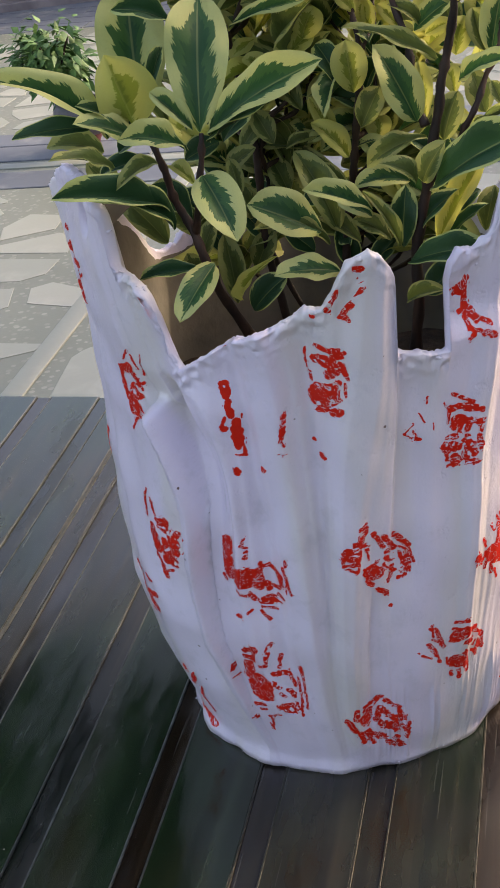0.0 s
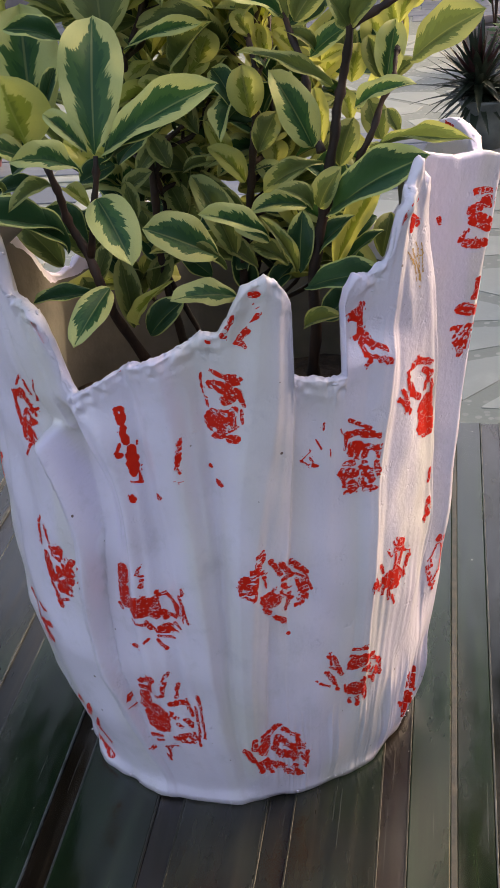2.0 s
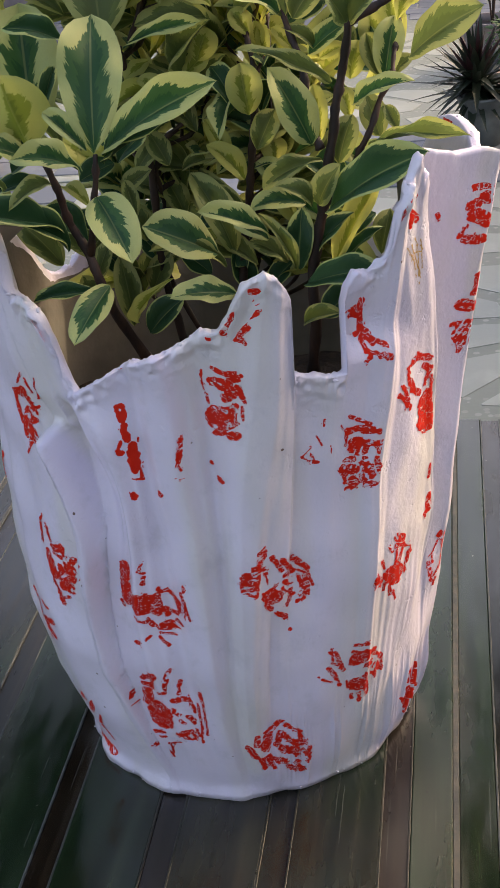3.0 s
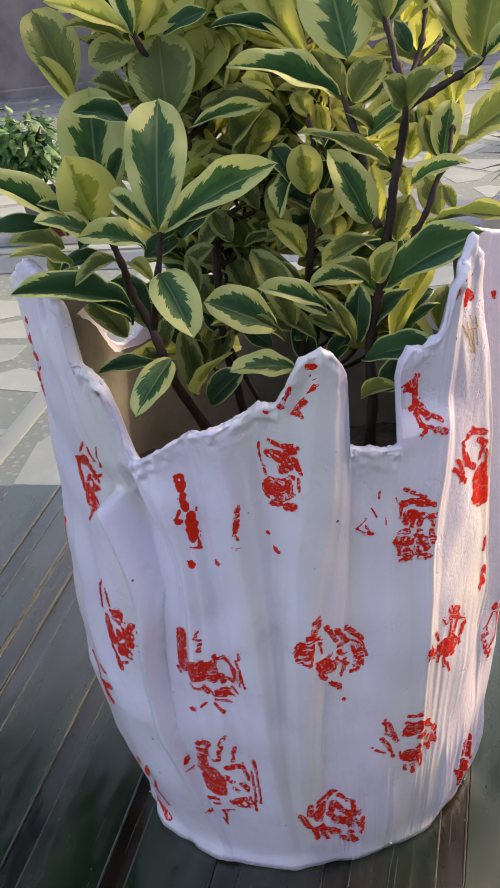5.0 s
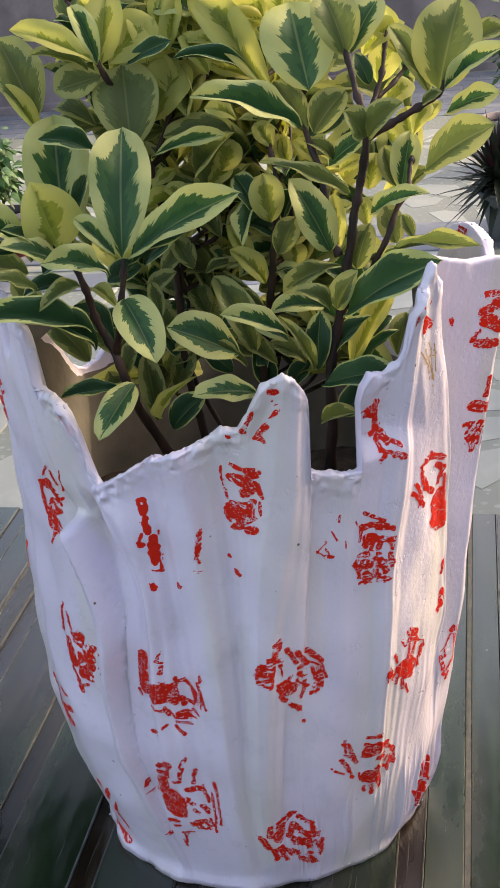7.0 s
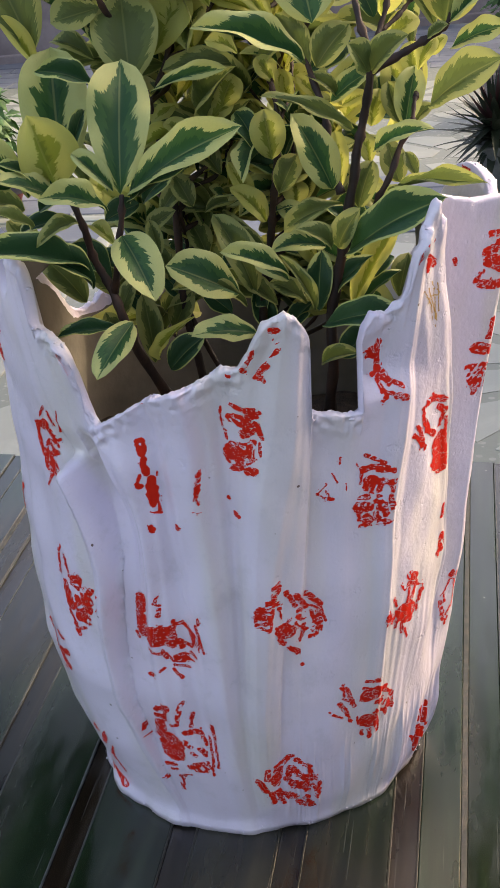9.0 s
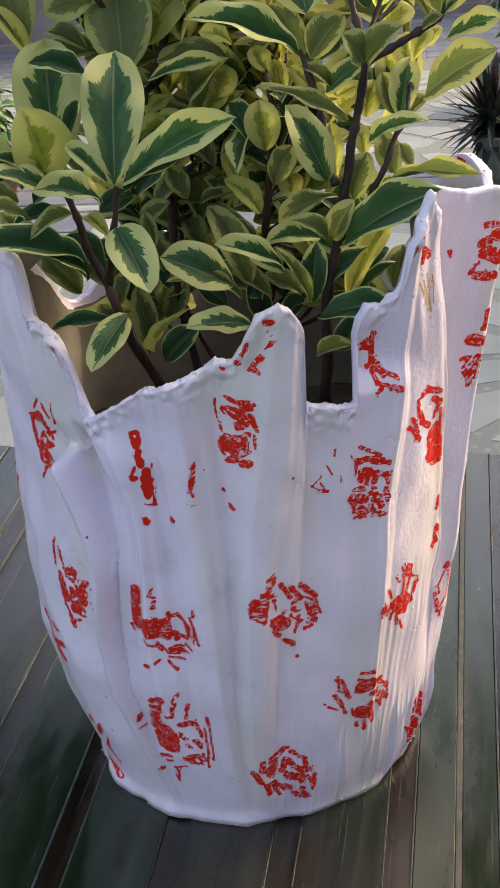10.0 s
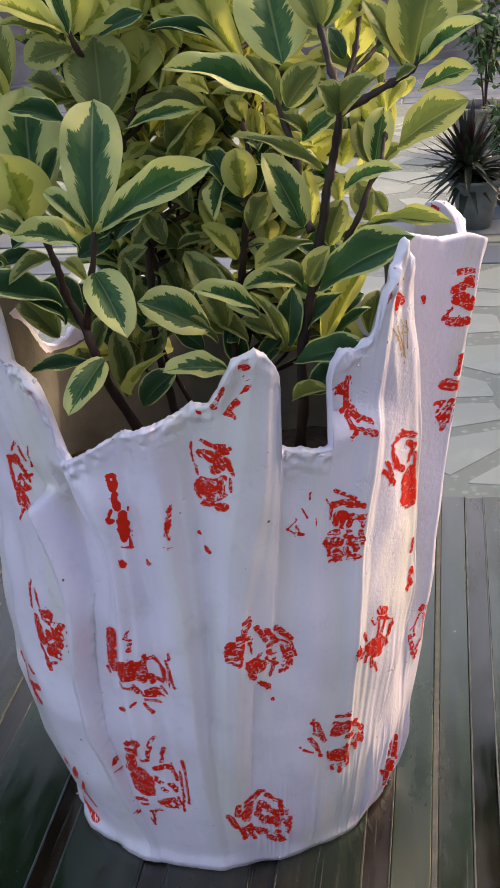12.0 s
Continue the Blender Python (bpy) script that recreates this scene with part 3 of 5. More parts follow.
def draped_pot():
    pot = new("flower_pot")
    tagged(pot, "white draped-cloth cement pot with red rose prints on the table", "flower pot")
    cols, rows = 1080, 150
    theta = -180 + 360 * np.arange(cols) / cols
    bumps = np.array([noise.fractal(Vector((math.cos(math.radians(a)) * 9, math.sin(math.radians(a)) * 12, 3.0)), 0.6, 2.3, 5) for a in theta])
    calm = 1 - 0.75 * smooth(-45, -40, theta) * (1 - smooth(55, 70, theta))
    bumps = bumps * calm
    height = rim_height(theta) + 0.0022 * bumps
    level = 0.225
    v = np.concatenate([np.linspace(0, 1, 100) ** 0.9, 1 + np.linspace(0, 1, rows - 99)[1:]])

    outer = []
    for s in v:
        # level rings up to below the notches, then rings that follow the rim
        z = np.full(cols, s * level) if s <= 1 else level + (height - level) * (s - 1)
        rough = np.array([noise.noise(Vector((math.cos(math.radians(a)) * 7, math.sin(math.radians(a)) * 7, zz * 34))) for a, zz in zip(theta, z)])
        crumb = np.array([noise.noise(Vector((math.cos(math.radians(a)) * 34, math.sin(math.radians(a)) * 34, zz * 260))) for a, zz in zip(theta, z)])
        lump = 0.0011 * rough + drip(theta, z) + np.exp(-((height - z) / 0.010) ** 2) * (0.0018 * (1 + 1.5 * bumps) + 0.0018 * calm * crumb * (1 + 1.1 * smooth(-142, -134, theta) * (1 - smooth(-114, -108, theta))))
        outer.append(pot_point(theta, z, lump))
    thick = 0.0040
    def grit(k, a):
        return a * calm * np.array([noise.noise(Vector((math.cos(math.radians(d)) * 48, math.sin(math.radians(d)) * 48, 7.0 * k))) for d in theta])

    lip = [pot_point(theta, height + 0.0006 + grit(k, 0.0011), o + grit(k + 9, 0.0010)) for k, o in enumerate((-0.0005, -0.0014, -0.0024, -0.0033))]
    deep = 0.0018 + 0.030 * smooth(-24, -8, theta) * (1 - smooth(45, 60, theta))
    low = np.min([np.roll(height - deep, d) for d in range(-10, 11)], axis=0)
    band = [pot_point(theta, height - deep * d, -thick) for d in (0.2, 0.44, 0.72)] + [lining_point(theta, low - 0.001, -thick)]
    body = np.concatenate([np.concatenate(outer), np.concatenate(lip), np.concatenate(band)])
    faces = grid_faces(rows + 8, cols)
    faces.append(tuple(range(cols))[::-1])
    shell = part_mesh("shell", mesh_of("shell", body, faces, WHITE), pot, "white painted cloth-cement shell with vertical folds")
    inner = [lining_point(theta, np.maximum(0.006, (low + 0.0004) * s), -thick - 0.0006) for s in np.linspace(1, 0.02, 40)]
    ifaces = grid_faces(40, cols) + [tuple(range(39 * cols, 40 * cols))]
    part_mesh("inner_wall", mesh_of("inner_wall", np.concatenate(inner), ifaces, CEMENT), pot, "bare beige cement inside of the pot")
    # crumbs of plaster that cling to the rim and the foot
    rng = random.Random(4)
    cv, cf = [], []
    for k in range(430):
        a = rng.uniform(-180, 180)
        a = rng.uniform(-150, -85) if -44 < a < 10 else a
        if -131 < a < -112 and k % 3:
            continue
        hgt = float(np.interp(a, theta, height))
        foot = k % 9 == 8
        if foot:
            a = rng.uniform(-165, -5)
            c = pot_point(np.array([a]), np.array([0.0012 + abs(rng.gauss(0, 0.0022))]), rng.uniform(-0.0002, 0.0012))[0]
        else:
            c = pot_point(np.array([a]), np.array([hgt - abs(rng.gauss(0, 0.004)) + 0.0006]), rng.uniform(-0.003, 0.0002))[0]
        s, i = rng.uniform(0.0004, 0.0013) + 0.0010 * rng.random() ** 4, len(cv)
        s = s * 0.36 if foot else s
        for u, n in ((-1.0, 1), (-0.45, 6), (0.45, 6), (1.0, 1)):
            for q in range(n):
                w = math.sqrt(max(0.0, 1 - u * u)) * rng.uniform(0.5, 1.45)
                t = 6.283 * q / n + u
                cv.append((c[0] + s * w * math.cos(t), c[1] + s * w * math.sin(t), c[2] + s * u * rng.uniform(0.3, 0.8)))
        for q in range(6):
            p = (q + 1) % 6
            cf += [(i, i + 1 + p, i + 1 + q), (i + 1 + q, i + 1 + p, i + 7 + p, i + 7 + q), (i + 7 + q, i + 7 + p, i + 13)]
    tagged(part_mesh("rim_crumb", mesh_of("rim_crumb", cv, cf, WHITE), shell, "rough white plaster crumbs"), kind="stuff")
    # soil
    zs = 0.165
    ring = [pot_point(theta[::12], np.full(90, zs), -thick - 0.002) * np.array([1, 1, 1])]
    centre = np.array([0.0, POT_Y, zs])
    pts = []
    for k, s in enumerate(np.linspace(1.0, 0.06, 16)):
        q = centre + (ring[0] - centre) * s
        q[:, 2] += [0.005 * noise.noise(Vector((x * 40, y * 40, 1.0))) + 0.012 * (1 - s) for x, y, _ in q]
        pts.append(q)
    part_mesh("soil", mesh_of("soil", np.concatenate(pts), grid_faces(16, 90) + [tuple(range(15 * 90, 16 * 90))], SOIL), pot, "dark potting soil")
    return pot, shell


pot, shell = draped_pot()


def stamp(kind, theta, z, *strokes):
    """A red print pressed on the pot about an angle and height: strokes of (x0, y0, x1, y1, width) in millimetres, with torn edges and bare specks."""
    rows = np.array([q for group in strokes for q in group]) * 0.001
    rows[:, 4] = rows[:, 4] * 1.06 + 0.0003
    rng = np.random.RandomState(int(abs(theta) * 10 + z * 1000))
    lo = np.minimum(rows[:, :2], rows[:, 2:4]).min(0) - 0.004
    hi = np.maximum(rows[:, :2], rows[:, 2:4]).max(0) + 0.004
    step = 0.00030
    nx, ny = int((hi[0] - lo[0]) / step) + 1, int((hi[1] - lo[1]) / step) + 1
    x, y = np.meshgrid(lo[0] + step * np.arange(nx + 1), lo[1] + step * np.arange(ny + 1))
    coarse, fine, speck, wx, wy = (np.zeros_like(x) for _ in range(5))
    for k in range(10):
        for field, size, high in ((coarse, 0.0034, 1.0), (fine, 0.0009, 1.0), (speck, 0.0008, 1.0), (wx, 0.0045, 0.00016), (wy, 0.0045, 0.00016)):
            gx, gy = rng.normal(0, 1 / size, 2)
            field += np.sin(gx * x + gy * y + rng.uniform(0, 6.28)) * high * 0.45
    px, py = x + wx, y + wy
    f = np.full_like(x, -1.0)
    for x0, y0, x1, y1, w in rows:
        dx, dy = x1 - x0, y1 - y0
        t = np.clip(((px - x0) * dx + (py - y0) * dy) / (dx * dx + dy * dy + 1e-9), 0, 1)
        d = np.hypot(px - x0 - t * dx, py - y0 - t * dy)
        torn = min(1.0, w / 0.0030)
        f = np.maximum(f, w * 0.48 - d + (0.00034 * coarse + 0.00026 * fine) * torn)
    # bare specks inside broad patches, and a little spatter round the edges
    vein = ((np.abs(coarse + 0.5 * fine) < 0.12) | (np.abs(wx * 2800 + 0.7 * fine) < 0.07)) & (f > 0.0002) & (speck > -1.1)
    bare = (speck + 0.8 * coarse > 1.9 + np.clip(f, 0, 0.004) * 200) if kind != "bar" else (speck + 0.5 * coarse > 2.6)
    spatter = (f > -0.0009) & (speck - 0.4 * coarse > 2.15)
    mark = ((f > 0) & ~bare & ~(vein if kind != "bar" else bare)) | spatter
    zc = z + y
    th = theta + np.degrees(x / float(np.interp(z, Z_KEYS, R_KEYS)))
    keep = mark[:-1, :-1] & (zc[1:, 1:] < rim_height(th[1:, 1:]) + 0.0005) & (zc[:-1, :-1] > 0.004)
    th = (th + 180) % 360 - 180
    zc = np.minimum(zc, rim_height(th))
    keep_any = np.zeros_like(x, bool)
    for i in (0, 1):
        for j in (0, 1):
            keep_any[i:i + keep.shape[0], j:j + keep.shape[1]] |= keep
    at, az = th[keep_any], zc[keep_any]
    lumps = np.array([noise.noise(Vector((math.cos(math.radians(a)) * 7, math.sin(math.radians(a)) * 7, zz * 34))) for a, zz in zip(at, az)])
    edge = 0.0026 * np.exp(-((rim_height(at) - az) / 0.006) ** 2)
    inside = kind == "lip rose"
    pts = pot_point(at, az, 0 * at - 0.0044 if inside else 0.0002 + 0.0011 * lumps + edge + drip(at, az))
    back = np.zeros(x.size, int)
    back[np.flatnonzero(keep_any)] = np.arange(len(at))
    idx = np.arange(x.size).reshape(x.shape)
    quads = np.stack([idx[:-1, :-1], idx[:-1, 1:], idx[1:, 1:], idx[1:, :-1]], -1)[keep]
    if kind == "scratch":
        part_mesh("scratch", mesh_of("scratch", pts, back[quads], GOLD), shell, "ochre scratches in the white paint")
    else:
        part_mesh("rose_print", mesh_of("rose_print", pts, back[quads], RED), shell, "red stamped %s print" % kind)


# the prints of the stamp, each worn in its own way
stamp("rose", -70.8, 0.1430, ((-7.2, 23.4, -8.1, 20.7, 1), (-8.1, 21.2, -9.6, 13.8, 3), (-10, 14, -9.6, 11.5, 1.4), (-7.6, 11.9, -6.7, 7.6, 1.5), (-6.7, 6.5, -5.7, 2.1, 1.1), (-14.8, 8.7, -12.7, 4.7, 6.3), (-12.6, 14.1, -11.8, 10.1, 1.2), (-17.1, 1.6, -10.1, -2.3, 1.2), (-10.5, 8.6, -10.1, -0.6, 1.7), (-17.5, 6, -17.1, 3.8, 2.4), (-4.7, -4.6, -2.4, -6.2, 8.5), (-7.7, -2, -6.3, -9.5, 1.9), (-1.9, 0.3, -3.3, -1.6, 2.1), (1.5, -3, 6.9, -8.9, 2.1), (6.4, -6.5, 4, -14.1, 2.4), (-1.2, -16.5, 3.1, -20.3, 3), (-6.8, -9.1, -4.2, -12.9, 1.8),),
      ((-3.9, 16.1, 0.4, 8.2, 2), (0.8, 13.1, 6.3, 4.7, 2.2), (6.6, 11.4, 14.1, 3.1, 2.4), (14, 3.6, 17.1, -5.9, 1), (3.4, 4.6, 7.3, 2.7, 2.6), (2.5, 1.1, 5.2, -3.1, 1.9), (7.3, 4.4, 13.6, 0.9, 1.3), (9.7, 0.6, 11.3, -4.2, 1.5), (13.2, -0.1, 14.3, -6.1, 2.2), (12.3, -7.3, 12.3, -13.4, 3.1), (14.8, -8.4, 15.3, -11.8, 1.3), (9.3, -14.3, 11.3, -13.6, 1.3), (5.9, -29.3, 6.1, -29.6, 1.1),))
stamp("rose stem", -99.7, 0.1323, ((-14, 21, -14.1, 16, 6.2), (-14.6, 11.3, -14.1, 3.7, 6.4), (-18.1, 0.5, -16.8, -1.2, 1.8), (-17.1, 17.9, -17.2, 10, 1.7), (-4.9, 24.9, -5.7, 21.6, 1), (-5.3, 21.4, -3.7, 19.9, 0.7), (-4.1, 18, -4.5, 14.5, 1.3), (-6.7, 3, -3.4, 2.8, 12.2), (0.1, 3.4, 0.9, -2.9, 4.8), (-10.3, -5.8, -4.2, -7.2, 1.7), (-4, -5.5, 0.6, -12.5, 0.8), (-2.7, -8.5, -2.1, -10.5, 1.1), (1.3, 10.5, 2, 7.4, 1), (2.8, 8.1, 5.4, 8.6, 1.2), (5.4, 8.6, 11.2, 4.3, 1.7), (10.4, 3.7, 11.9, -1.5, 3.6), (3.4, -1.5, 4.5, -5.4, 3),),
      ((4.6, -3.7, 8.8, -4.5, 2.3), (3.8, -11, 5.1, -11.4, 5.2), (8.3, -9, 12.2, -10.2, 1.7), (6.9, -12.9, 10.4, -13.4, 0.8), (14.2, 14, 14.5, 10.6, 1), (13, 9.6, 16.5, -5.7, 1), (14.7, 4.9, 14, -5.1, 0.8), (1, -14.3, 7.7, -18.1, 0.9), (0.3, -17.2, 3.5, -22.6, 1.2), (-12.4, -22.1, -10.3, -21.7, 2.2), (-5.7, -18.2, -3.6, -16.4, 1),))
stamp("rose", -100.4, 0.0642, ((-11.4, 22.8, -3.9, 28, 3.5), (-12, 19, -8.8, 19.8, 3.2), (-3.9, 28, -7.4, 16.7, 2.5), (-10.6, 13.4, -11.7, 5.4, 6.1), (2.9, 28.7, 4.5, 31.3, 1.4), (2.7, 26.8, -0.1, 16.2, 1.5), (-4.7, 13.9, -1, 16.2, 1.3), (-19, 12.3, -18.9, 8.3, 0.7), (-18.7, 4.5, -18, 4.2, 0.8), (-5.9, 1.5, -6.7, -4.7, 13.5), (1.5, 4, 3.8, 1.2, 2.4), (-13.3, -15.3, -6.9, -14.2, 2.7), (-10.7, -18.6, -6.8, -17.8, 1.7), (7.7, 22.6, 6.2, 15.1, 2), (3.2, 10.1, 7.9, 11, 2.6), (7.9, 11.2, 11, 7.7, 2.3), (10.5, 7.2, 12.1, 1.4, 1.5),),
      ((9.1, -1.6, 10.8, -6, 2.6), (4.1, -3.3, 5.6, -5.5, 1.8), (1.4, -13.7, 7.6, -11.2, 3.3), (3.9, -15.8, 7.5, -17, 1.6), (10.7, -10.1, 10, -16.9, 1.5), (16.1, 16.5, 17.1, 6, 1.4), (13.9, 6.7, 13.4, -10.7, 1.3), (17.3, 7.5, 15.4, -14.6, 1.1), (12.9, -10.6, 12.3, -20.1, 0.9), (-7.7, -23.7, 0.7, -19.6, 1), (-5.7, -24.6, -8.8, -34.8, 1.6), (-9.4, -30, -9.1, -34.1, 1.3), (-15.3, -25, -15.3, -25.5, 1.8),))
stamp("rose", -71.3, 0.0351, ((-17.6, 6.7, -14.3, -1.1, 3.5), (-12, 14, -12.7, 7.5, 2.7), (-10.3, 5.5, -7.2, 3.1, 1.2), (-1.3, 19.8, -6, 13.8, 2.4), (-5.9, 15.3, -8.8, 4, 4.2), (-1.3, 20.6, 1.3, 20.2, 1.3), (2.3, 17.7, 9, 10.2, 2.1), (8.8, 7.9, 11.3, 1.9, 1.9), (-0.7, 11.7, -3.1, 4.8, 3), (-0.3, 11.1, 9.5, 1.3, 3), (-3.7, 4.7, -1.5, 2.9, 2), (0.9, -0.2, 3.7, -1.1, 5.8), (6.4, -0.4, 7.2, -5.9, 3.4), (9.3, -2.8, 12.8, -7.2, 2.8), (12.5, -2.3, 11.9, -9.7, 2.8), (-12.4, -3, -11, -11, 3.2), (-8.4, -3, -7.3, -9.2, 2.7),),
      ((-4.7, -6.2, -0.9, -9.7, 3.5), (-7.2, -8.4, -5.4, -13.2, 2.1), (1.1, -13.7, 5, -17.8, 2.9), (6.3, -14.9, 8.9, -19.9, 2.7), (11.9, -9.7, 11, -12.3, 1.2), (5.2, -10.5, 7.6, -11.6, 1.6),))
stamp("rose", -50.1, 0.0762, ((-13.3, 19.3, -12.5, 12.2, 1.5), (-11.6, 17.5, -7.2, 4, 2), (-13, 10.9, -9.7, 8.5, 1.1), (-14.6, 7.9, -8, -5.3, 2.2), (-18, 1.4, -12.9, -1.8, 1.2), (-19.7, 3.9, -19.5, 3.6, 1.1), (-1.6, 17.3, 4.7, 16.7, 2.1), (-3.1, 14.2, 11.9, 8.3, 1.2), (-0.4, 8.3, 3.2, 8.7, 8.2), (8.5, 8.9, 16.6, 0.6, 2.5), (6.1, 2.3, 8.5, 1.6, 3.2), (13.3, -2.9, 17.6, -7.3, 3.3), (17.4, 0.1, 18.4, -9.2, 1.4), (10.4, -4.1, 13.9, -11.6, 2.4), (-0.7, -8.9, 3.6, -10.5, 7.8), (-1, -16.7, -0.1, -19.4, 1.9), (3.2, -16.8, 3.7, -21.6, 2.1),),
      ((5.2, -5, 8.8, -19.9, 2.6), (-4.9, -4.5, -3.6, -10.6, 1.1),))
stamp("rose", -39.5, 0.1293, ((-0.7, 17, 5.7, 13.6, 3.5), (-1, 12.7, 13.1, 5, 1.5), (-6.6, 14.3, -3.6, 10.6, 1.4), (0.3, 8.6, -0.2, 2, 2.4), (5.7, 8.4, 3.2, 2.3, 3.6), (11.1, 2.6, 11, -2, 3.3), (11.7, 8.1, 13.5, 1.3, 1.1), (-10.5, 8.5, -8.1, 3.1, 1.7), (-4, -2.5, 2.8, -5.6, 9.9), (-15.7, 2.3, -9.3, -5.1, 2.9), (-6.4, -6.5, -7.2, -9.7, 1.7), (4, -2.2, 5.3, -10.5, 2.8), (9, -4.5, 10.2, -8.6, 1.6), (-2.8, -9.7, -1.9, -15.5, 2), (0.9, -15.2, 3.3, -20.1, 1.9), (-16.6, 0.3, -16.1, -2.9, 1.2),))
stamp("rose", -15.5, 0.1054, ((1.1, 15.9, 5.7, 13.6, 3.2), (-0.2, 12.4, -2.9, 7.2, 1.3), (-2.9, 7.2, -6, 5.1, 0.7), (3.7, 10.4, 6.2, -5.1, 3.7), (-3.4, 5.1, -2, -1.6, 1), (-5.8, 1.5, -2.7, -6.1, 2.1), (-1.9, -9.7, 3.5, -12.8, 2), (3.5, -4.7, 0.9, -8.1, 1.4), (1.3, -14.6, 2, -15.6, 1.3),))
stamp("rose", -21.5, 0.0311, ((3.8, 14.1, 4, 10.7, 1), (-4.1, 14.7, -4.2, 7.3, 1.7), (3.7, 8.5, 3.8, -0.6, 2.1), (4.1, 7, 11.1, -7.5, 1.1), (-4.4, 2.9, -4.4, -6.3, 1.8), (3.9, -3.6, 4, -11.4, 1.5), (-8.9, -2.1, -4, -14.5, 1.3), (-4.1, -6.4, -4.3, -12.8, 1.9),))
stamp("rose", -35.8, 0.2221, ((7.2, 10.9, -4.1, 15.5, 2.7), (-4.1, 15.5, -9.9, 13.1, 3.4), (-10, 13.6, -9.6, 7.3, 2.9), (-9.6, 7.3, -4.2, -0.2, 3.1), (-4.3, 0.3, 1.6, -5.1, 2.6), (1.7, 8.9, 8.9, 4.3, 2.8), (8.5, 5.4, 5.1, -1.7, 3.1), (9.4, 0.6, 12.7, -6.8, 2.3), (-13.2, 4.5, -4.9, -9.1, 2.5), (-15.1, 0.9, -7.3, -7.7, 2), (8.7, -13.2, 10.7, -18.5, 13.9), (6.6, -20.1, 15, -25.7, 10),))
stamp("strip", -51.9, 0.2557, ((-4.9, 17.5, -4.7, 10.8, 5.8), (-5.6, 13.8, -3.7, 3.4, 4.6), (-4.2, 8, -0.3, 1.3, 4.6), (-2.1, 3.2, 1.6, -1.4, 3.1), (-0.1, 1.9, 7.3, -4.4, 1.5), (-2.8, 0.2, -1.4, -4.8, 1.9), (-1, -5.2, 9.3, -9.3, 1.4), (4.6, -7.5, 8.9, -10.1, 2.4), (0.5, -7.9, -1.4, -9.4, 1.5),))
stamp("chipped rose", -52.2, 0.1988, ((-6.7, 22.7, 2.2, 16.3, 1.3), (-7.2, 16.4, 3.3, 13.5, 2.9), (3.3, 13.3, 6.5, 12.5, 2.3), (-7.8, 13.6, -8.1, 8.4, 0.8), (-3.1, 7.8, -0.3, 5.6, 6.9), (2.7, 7.9, 7.1, 5.8, 2.3), (5.8, 5.5, 7.5, 1, 1.7), (-7.6, 0.9, -3.9, 0.7, 2.4), (-8.6, -2.2, -6.6, -11, 2.5), (-5.4, -3.7, -2.1, -5.2, 3.6), (-3.6, -10.4, -1.5, -12.4, 4.5), (-5.2, -14.1, -1.4, -14.5, 1.7), (0.7, -1.2, 2.5, -6.2, 2.9), (3.9, -4.9, 5.4, -10, 2.4), (6.9, -0.2, 8.2, -7.4, 2.6), (3, -13.8, 7.5, -14.1, 2.4), (0.8, -8.8, 1.9, -11.7, 1.9),))
stamp("faint rose", -61.9, 0.2095, ((2.3, 13, 1.9, 9.7, 0.5), (-1.3, 4.9, 1.1, 0.1, 0.6), (-7.5, -4, -3.5, 0.1, 0.5), (-5, -6.3, -0.2, -8, 0.7), (5.1, -0.4, 5.7, -4.5, 0.4), (-4, -3.1, -2, -6.8, 0.5), (8.9, 9.8, 10.4, 6.1, 0.4), (-6.9, -4.7, -5, -5.9, 0.5),))
stamp("rose", -82.2, 0.2356, ((-6.6, 20.4, -2.1, 18.9, 1.1), (-2.6, 19, 6.5, 16.2, 3), (-3.6, 13.1, 2, 11.7, 4.5), (1, 13.5, 7, 14.3, 1.8), (1.2, 5.8, 6.3, 9.7, 4), (6.3, 10.4, 8.7, 4.4, 1.9), (-8.9, 17.6, -8.5, 8.4, 0.7), (-7.9, 6.4, -6.6, 2.1, 0.9), (-3, -4, -0.6, -4.6, 11.8), (4.4, 1.9, 4.4, -6.3, 2.7), (7.7, 1.7, 7.7, -4.4, 0.9), (-4.9, -12.6, 0.5, -11.5, 1.5), (2.8, -12.8, 5.2, -12.5, 3.5), (-6.2, -27.7, -6.1, -28.2, 1.2), (-2.1, -35.3, -1.8, -35.5, 2.3),))
stamp("strip", -77.7, 0.2783, ((-0.1, 12, 5.7, 12.7, 1.9), (-1.9, 4.5, 5.6, 4.6, 2.4), (-3.4, 2.1, -4.7, -3, 3.8), (-0.5, -0.1, 4.6, 2.1, 2.8), (-7.4, -6.1, -2.1, -5.1, 3.1), (-2.1, -7.2, 1.3, -3.8, 3.2), (-3.5, -1.8, -0.5, -1.6, 2), (2.5, 3, 5.9, 6, 2), (-5.5, -7.1, -2.2, -9.3, 2.8), (-0.7, -9.4, 0.5, -11, 1.7), (4.7, 10.4, 3.7, 8.2, 1.4),))
stamp("dab", -84.9, 0.2696, ((-1.6, 0, 1.6, -0, 1.4),))
